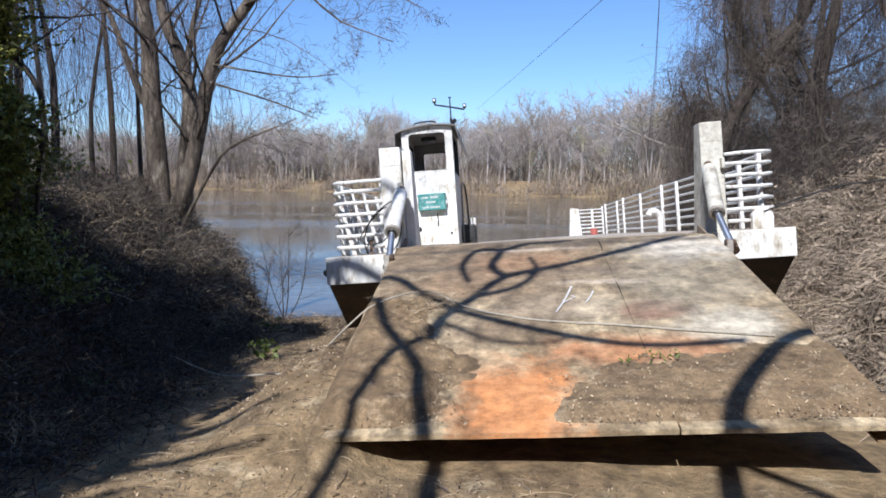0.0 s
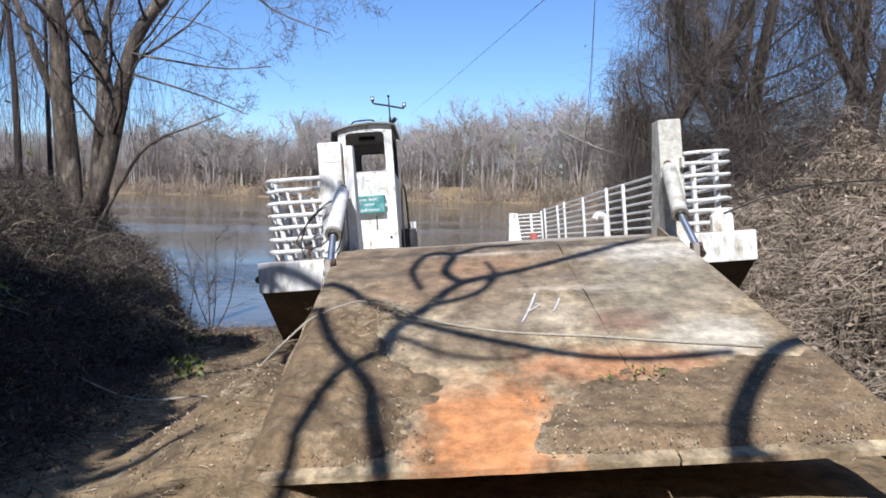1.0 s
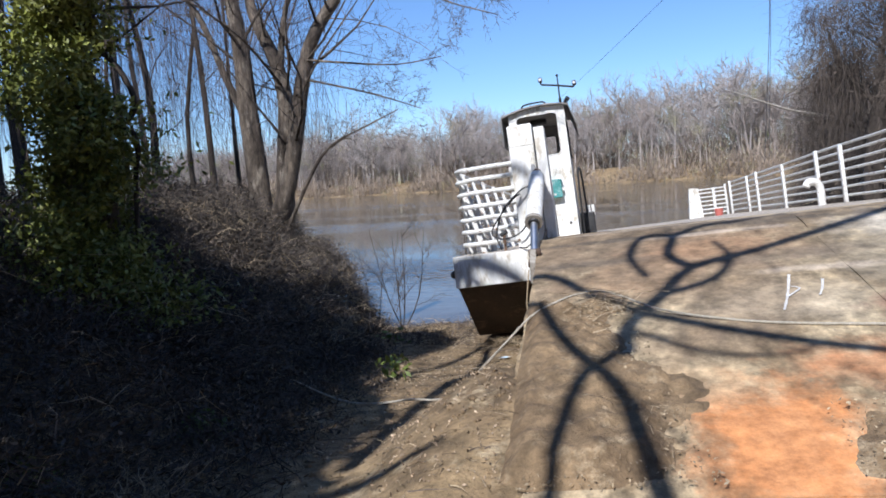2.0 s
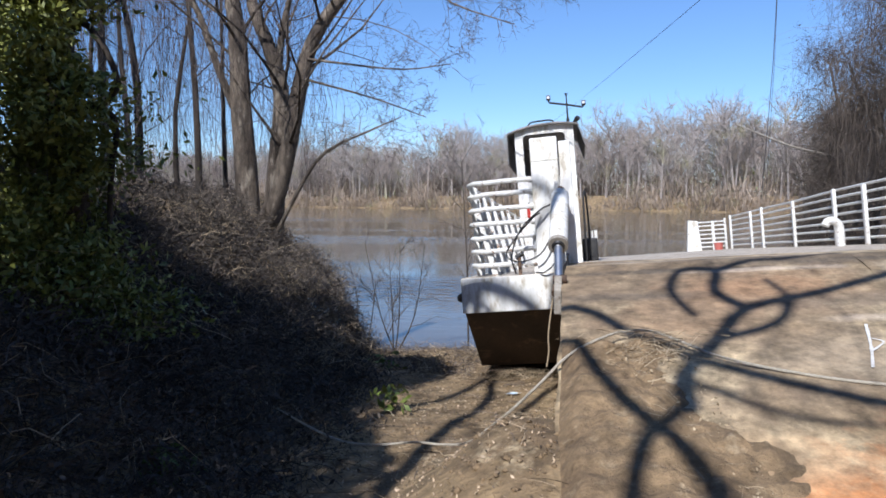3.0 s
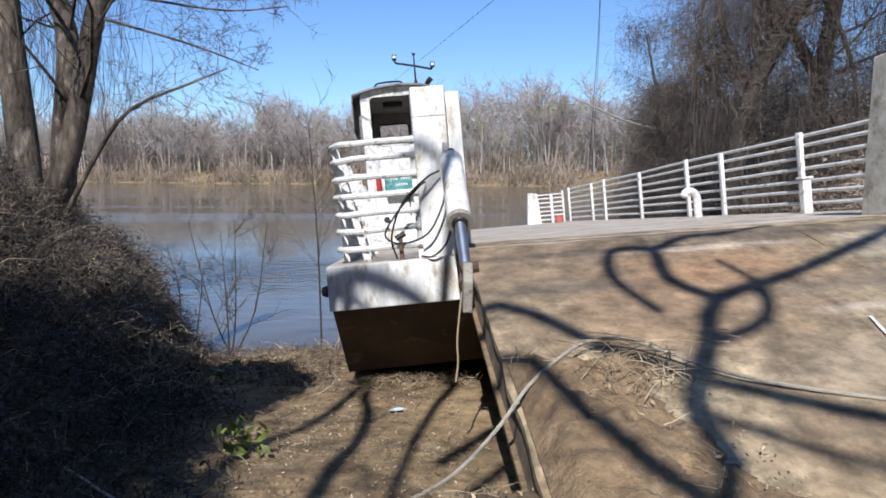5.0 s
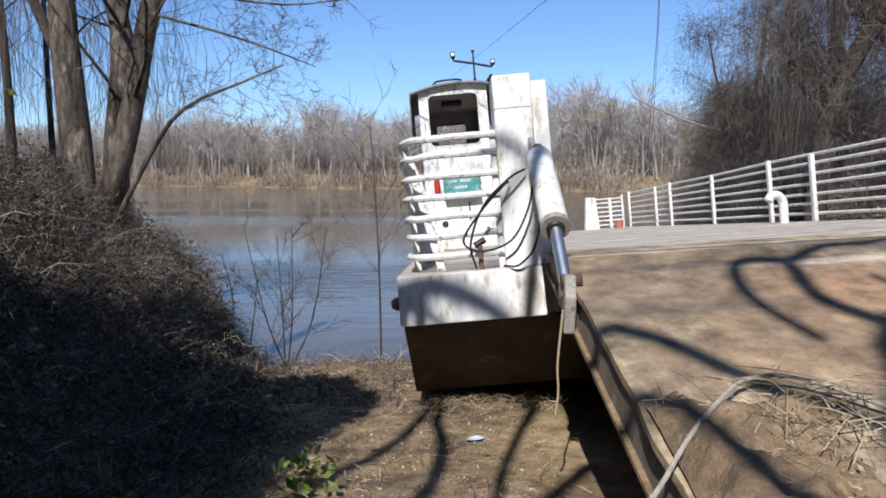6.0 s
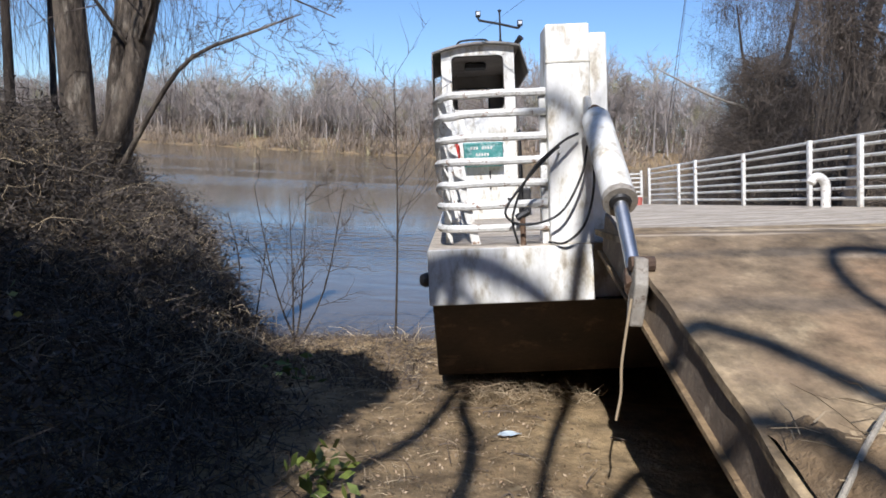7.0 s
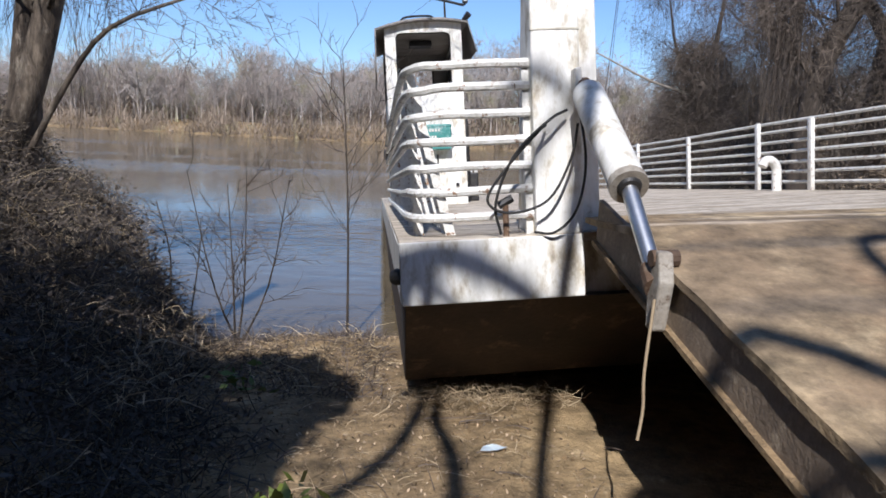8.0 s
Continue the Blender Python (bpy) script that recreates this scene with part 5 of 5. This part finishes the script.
sx, sy = scatter(500, -5.2, -2.0, 2.5, 8.5, lambda a, b: toe_left(b) - a > R.uniform(-0.3, 0.3, len(a)))
weeds("bent_stalks", "long bleached stalks bent over the dark bank", sx, sy, R.uniform(0.12, 0.36, len(sx)), R.uniform(0.005, 0.010, len(sx)), straw_mat, R, 0.9, 1.2, 5, R.uniform(0.2, 0.95, len(sx)))
x, y = scatter(80000, 3.4, 10.5, 2, 34, lambda a, b: (a - toe_right(b) > R.uniform(-0.1, 0.6, len(a))) & (b < near_y(a) - 0.3))
x2, y2 = scatter(105000, 3.5, 7.6, 3, 14, lambda a, b: (a - toe_right(b) > R.uniform(-0.1, 0.5, len(a))) & (b < near_y(a) - 0.3))
x, y = np.concatenate([x, x2]), np.concatenate([y, y2])
top = tufts(x, y, 0.7) * np.clip((x - toe_right(y)) * 0.9, 0.2, 1) * 2.3
weeds("cane_thicket", "tall drooping dead tan weeds crowding the bank", x, y, R.uniform(0.12, 0.40, len(x)), R.uniform(0.006, 0.018, len(x)), cane_mat, R, 0.7, 1.0, 3, top * R.uniform(0, 1, len(x)) ** 0.6)
m = R.uniform(size=len(x)) < 0.6
c = np.stack([x[m] + R.normal(0, 0.1, m.sum()), y[m] + R.normal(0, 0.1, m.sum()), land(x[m], y[m], False) + top[m] * R.uniform(0.2, 1.1, m.sum())], 1)
stuff("cane_leaves", *leaves(c, 0.045, R), cane_mat, "withered tan leaves hanging in the weeds", "leaves")
pick = np.flatnonzero((y > 2.5) & (y < 16) & (x - toe_right(y) < 4.5))
pick = R.choice(pick, 3000)
heart = np.stack([x[pick], y[pick], land(x[pick], y[pick], False) + top[pick] * R.uniform(0.35, 1.15, 3000)], 1)
per = 26
heart = np.repeat(heart, per, 0) + R.normal(0, 0.03, (3000 * per, 3))
way = np.repeat(R.normal(size=(3000, 3)) * np.array((0.5, 0.5, 0.2)), per, 0) + R.normal(size=(3000 * per, 3)) * 0.55
size = R.uniform(0.10, 0.30, 3000 * per)[:, None]
lines = np.stack([heart + size * (way * t + np.array((0, 0, -1.0)) * t * t + np.array((0, 0, 0.35)) * t) for t in (0, 0.33, 0.66, 1.0)], 1)
stuff("drooping_plumes", *ribbons(lines, R.uniform(0.006, 0.020, 3000 * per), R), cane_mat, "drooping dead tan plumes of leaves", "weeds")
m = R.uniform(size=len(x)) < 0.10
weeds("cane_straw", "pale dry leaves among the tall weeds", x[m], y[m], R.uniform(0.15, 0.45, m.sum()), R.uniform(0.006, 0.018, m.sum()), straw_mat, R, 0.6, 1.2, 4, top[m] * R.uniform(0.4, 1, m.sum()))
m = R.uniform(size=len(x)) < 0.008
weeds("cane_stems", "tall dry stems rising from the weeds", x[m], y[m], R.uniform(1.0, 2.0, m.sum()), R.uniform(0.005, 0.010, m.sum()), weed_mat, R, 0.2, 0.15, 5)
x, y = scatter(700, -4.2, -1.75, 10.2, 13.2, lambda a, b: R.uniform(size=len(a)) < 0.8)
weeds("shore_reeds", "short dry reeds and flotsam at the waterline", x, y, R.uniform(0.08, 0.42, len(x)), R.uniform(0.005, 0.012, len(x)), straw_mat, R, 0.8, 0.5, 4)
x, y = scatter(700, -4.2, -2.2, 9.2, 11.6, lambda a, b: np.abs(toe_left(b) - a - 0.1) < R.uniform(0.1, 0.5, len(a)))
weeds("toe_tufts", "pale seed heads and bent stalks at the foot of the bank", x, y, R.uniform(0.12, 0.38, len(x)), R.uniform(0.006, 0.013, len(x)), straw_mat, R, 0.9, 1.0, 4, R.uniform(0.05, 0.5, len(x)))
x, y = scatter(5200, -4.0, -1.75, 10.2, 13.6, lambda a, b: R.uniform(size=len(a)) < 0.8)
weeds("shore_twigs", "dark washed-up twigs along the waterline", x, y, R.uniform(0.10, 0.35, len(x)), R.uniform(0.005, 0.012, len(x)), twig_mat, R, 1.2, 0.6, 4)
x, y = R.normal(-2.75, 0.22, 500), R.normal(4.75, 0.25, 500)
weeds("grass_tuft", "dry tan grass tuft beside the track", x, y, R.uniform(0.2, 0.6, 500), R.uniform(0.005, 0.01, 500), straw_mat, R, 0.5, 0.7, 5)
for cx, cy, k in ((-2.2, 8.33, 60), (-3.1, 6.2, 90), (-2.75, 10.2, 40), (-3.4, 4.9, 160)):
    c = np.stack([R.normal(cx, 0.09, k), R.normal(cy, 0.09, k), np.full(k, ground_z(cx, cy)) + R.uniform(0.02, 0.22, k)], 1)
    stuff("green_seedling", *leaves(c, 0.045, R), leaf_mat, "small green leafy seedling in the mud", "plant")

# fallen stalks, leaves and pebbles
n = 9500
x, y = R.uniform(-3.6, 3.6, n), R.uniform(0.5, 12.9, n)
ok = (toe_left(y) - x < -0.25) & ~((x > -0.66) & (y > 4.6)) & (np.array([noise.noise(Vector((a * 0.8, b * 0.8, 5))) for a, b in zip(x, y)]) > R.uniform(-0.35, 0.25, n))
x, y = x[ok], y[ok]
z = land(x, y) + R.uniform(0.0, 0.04, len(x))
a, size = R.uniform(0, 6.28, len(x)), R.uniform(0.04, 0.26, len(x)) * R.uniform(0.5, 1.4, len(x))
t = np.linspace(-0.5, 0.5, 4)[None, :]
curve = R.normal(0, 0.16, len(x))[:, None]
lines = np.stack([x[:, None] + size[:, None] * (t * np.cos(a)[:, None] - curve * t * t * np.sin(a)[:, None]), y[:, None] + size[:, None] * (t * np.sin(a)[:, None] + curve * t * t * np.cos(a)[:, None]),
                  z[:, None] + 0.02 - 0.05 * t * t + 0 * t], -1)
stuff("fallen_stalks", *ribbons(lines, R.uniform(0.002, 0.006, len(x)), R), straw_mat, "dry stalks and twigs strewn on the mud", "debris")
m = R.uniform(size=len(lines)) < 0.35
stuff("fallen_twigs", *ribbons(lines[m] + R.normal(0, 0.15, (m.sum(), 1, 3)) * np.array((1, 1, 0)), R.uniform(0.004, 0.012, m.sum()), R), twig_mat, "dark broken twigs lying on the mud", "debris")
n = 9000
x, y = R.uniform(-3.4, 3.4, n), R.uniform(1.5, 12.6, n)
ok = (toe_left(y) - x < 0.3) & ~((x > -0.66) & (y > 4.5)) & (np.array([noise.noise(Vector((a * 1.3, b * 1.3, 11))) for a, b in zip(x, y)]) > R.uniform(-0.5, 0.4, n))
x, y = x[ok], y[ok]
size = R.uniform(0.006, 0.020, len(x)) * R.choice([1, 1, 1, 1.8], len(x))
unit = np.array([(1, 0, 0), (0, 1, 0), (-1, 0, 0), (0, -1, 0), (0, 0, 1), (0, 0, -1.0)])
v = np.stack([x, y, land(x, y)], 1)[:, None] + unit[None] * size[:, None, None] * R.uniform(0.5, 1.3, (len(x), 6, 1)) * np.array((1, 1, 0.7))
f = np.array([(0, 1, 4), (1, 2, 4), (2, 3, 4), (3, 0, 4), (1, 0, 5), (2, 1, 5), (3, 2, 5), (0, 3, 5)])
stuff("mud_clods", v.reshape(-1, 3), (f[None] + (np.arange(len(x)) * 6)[:, None, None]).reshape(-1, 3), mud, "crumbled clods of dried mud on the ground", "clods")
x, y = scatter(9000, -3.2, 3.2, 1.5, 12.4, lambda a, b: ~((a > -0.72) & (b > 4.5)) & (toe_left(b) - a < 0.2))
ok = np.array([noise.noise(Vector((a * 1.1, b * 1.1, 21))) for a, b in zip(x, y)]) > R.uniform(-0.1, 0.35, len(x))
x, y = x[ok], y[ok]
weeds("ground_straw", "short flattened dead grass in patches on the mud", x, y, R.uniform(0.03, 0.11, len(x)), R.uniform(0.002, 0.005, len(x)), straw_mat, R, 1.6, 0.8, 4, 0.02)
n = 26000
x, y = R.uniform(-3.6, 3.8, n), R.uniform(2.0, 13, n)
ok = ~((x > -0.66) & (y > 4.6))
x, y = x[ok], y[ok]
stuff("leaf_litter", *leaves(np.stack([x, y, land(x, y) + 0.010], 1), 0.013, R), litter_mat, "fallen brown leaves scattered over the earth", "leaves")
n = 3200
x, y = R.uniform(-0.6, 3.0, n), 4.76 + R.uniform(0, 1, n) ** 1.5 * 2.2
ok = (y < 5.4 + 0.2 * (x - 1)) & (x > 0.95) | (x < 0.35 - 0.15 * (y - 5))
x, y = x[ok], y[ok]
stuff("ramp_litter", *leaves(np.stack([x, y, ramp_z(x, y) + 0.045], 1), 0.012, R), straw_mat, "pebbles and leaf crumbs on the muddy ramp", "debris")
c = np.stack([R.normal(1.75, 0.16, 70), R.normal(5.62, 0.05, 70), np.zeros(70)], 1)
c[:, 2] = ramp_z(c[:, 0], c[:, 1]) + R.uniform(0.03, 0.07, 70)
stuff("ramp_weeds", *leaves(c, 0.017, R), leaf_mat, "low green weeds sprouting from the mud on the ramp", "plant")
lines = []
for k in range(130):
    x, y, a, L = R.normal(-0.15, 0.22), R.normal(6.85, 0.14), R.uniform(0, 3.14), R.uniform(0.08, 0.35)
    lines.append([(x + L * q * math.cos(a), y + L * q * math.sin(a), ramp_z(x + L * q * math.cos(a), y + L * q * math.sin(a)) + 0.07 + 0.03 * R.uniform()) for q in (-0.5, -0.15, 0.15, 0.5)])
stuff("straw_clump", *ribbons(np.array(lines), R.uniform(0.003, 0.008, 130), R), straw_mat, "wad of dry straw caught under the rope", "debris")

lines = []
for k in range(520):
    on_ramp = k >= 260
    x, y = (R.normal(-0.1, 0.38), R.normal(6.1, 0.55)) if on_ramp else (R.normal(-1.15, 0.34), R.normal(10.0, 0.13))
    if on_ramp and not (-0.6 < x < 0.25 - 0.24 * (y - 5) and 4.9 < y < 7.0):
        continue
    a, L = R.uniform(0, 3.14), R.uniform(0.04, 0.16) if on_ramp else R.uniform(0.08, 0.34)
    lines.append([(x + L * q * math.cos(a), y + L * q * math.sin(a), (ramp_z(x + L * q * math.cos(a), y + L * q * math.sin(a)) + 0.075 if on_ramp else ground_z(x, y) + 0.03 + 0.10 * R.uniform()) + 0.02 * R.uniform()) for q in (-0.5, -0.15, 0.15, 0.5)])
stuff("straw_drift", *ribbons(np.array(lines), R.uniform(0.002, 0.006, len(lines)), R), straw_mat, "drift of dry straw and stalks on the mud", "debris")

# bare shrubs and a sapling standing at the water's edge
rng = random.Random(77)
shrub = [([(-3.05 + rng.uniform(-.06, .06), 11.9, -0.75), (-3.05 + q * 0.5, 11.9 + rng.uniform(-.2, .2), -0.1), (-3.05 + q, 11.9 + rng.uniform(-.3, .3), rng.uniform(0.5, 1.05))], 0.012, 0.003) for q in (-0.42, -0.12, 0.05, 0.45)]
plant("waterside_shrub", "bare thin-stemmed shrub standing at the water's edge", "shrub", shrub, 31, (8, 5), 2, bark_dark, spread=0.9)
plant("sapling", "slender bare sapling at the water's edge beside the hull", "sapling", [([(-2.1, 12.5, -0.85), (-2.12, 12.5, 0.3), (-2.16, 12.5, 1.2), (-2.22, 12.5, 2.1)], 0.014, 0.003)], 32, (16, 4), 2, bark_dark, spread=0.9)
plant("waterside_shrub", "bare thin-stemmed shrub standing at the water's edge", "shrub", [([(-3.9, 12.6, -0.8), (-3.85, 12.6, 0.0), (-3.95, 12.5, 0.6)], 0.012, 0.004), ([(-3.7, 12.6, -0.8), (-3.6, 12.6, -0.1), (-3.55, 12.6, 0.3)], 0.010, 0.003)], 33, (6, 3), 2, bark_dark)
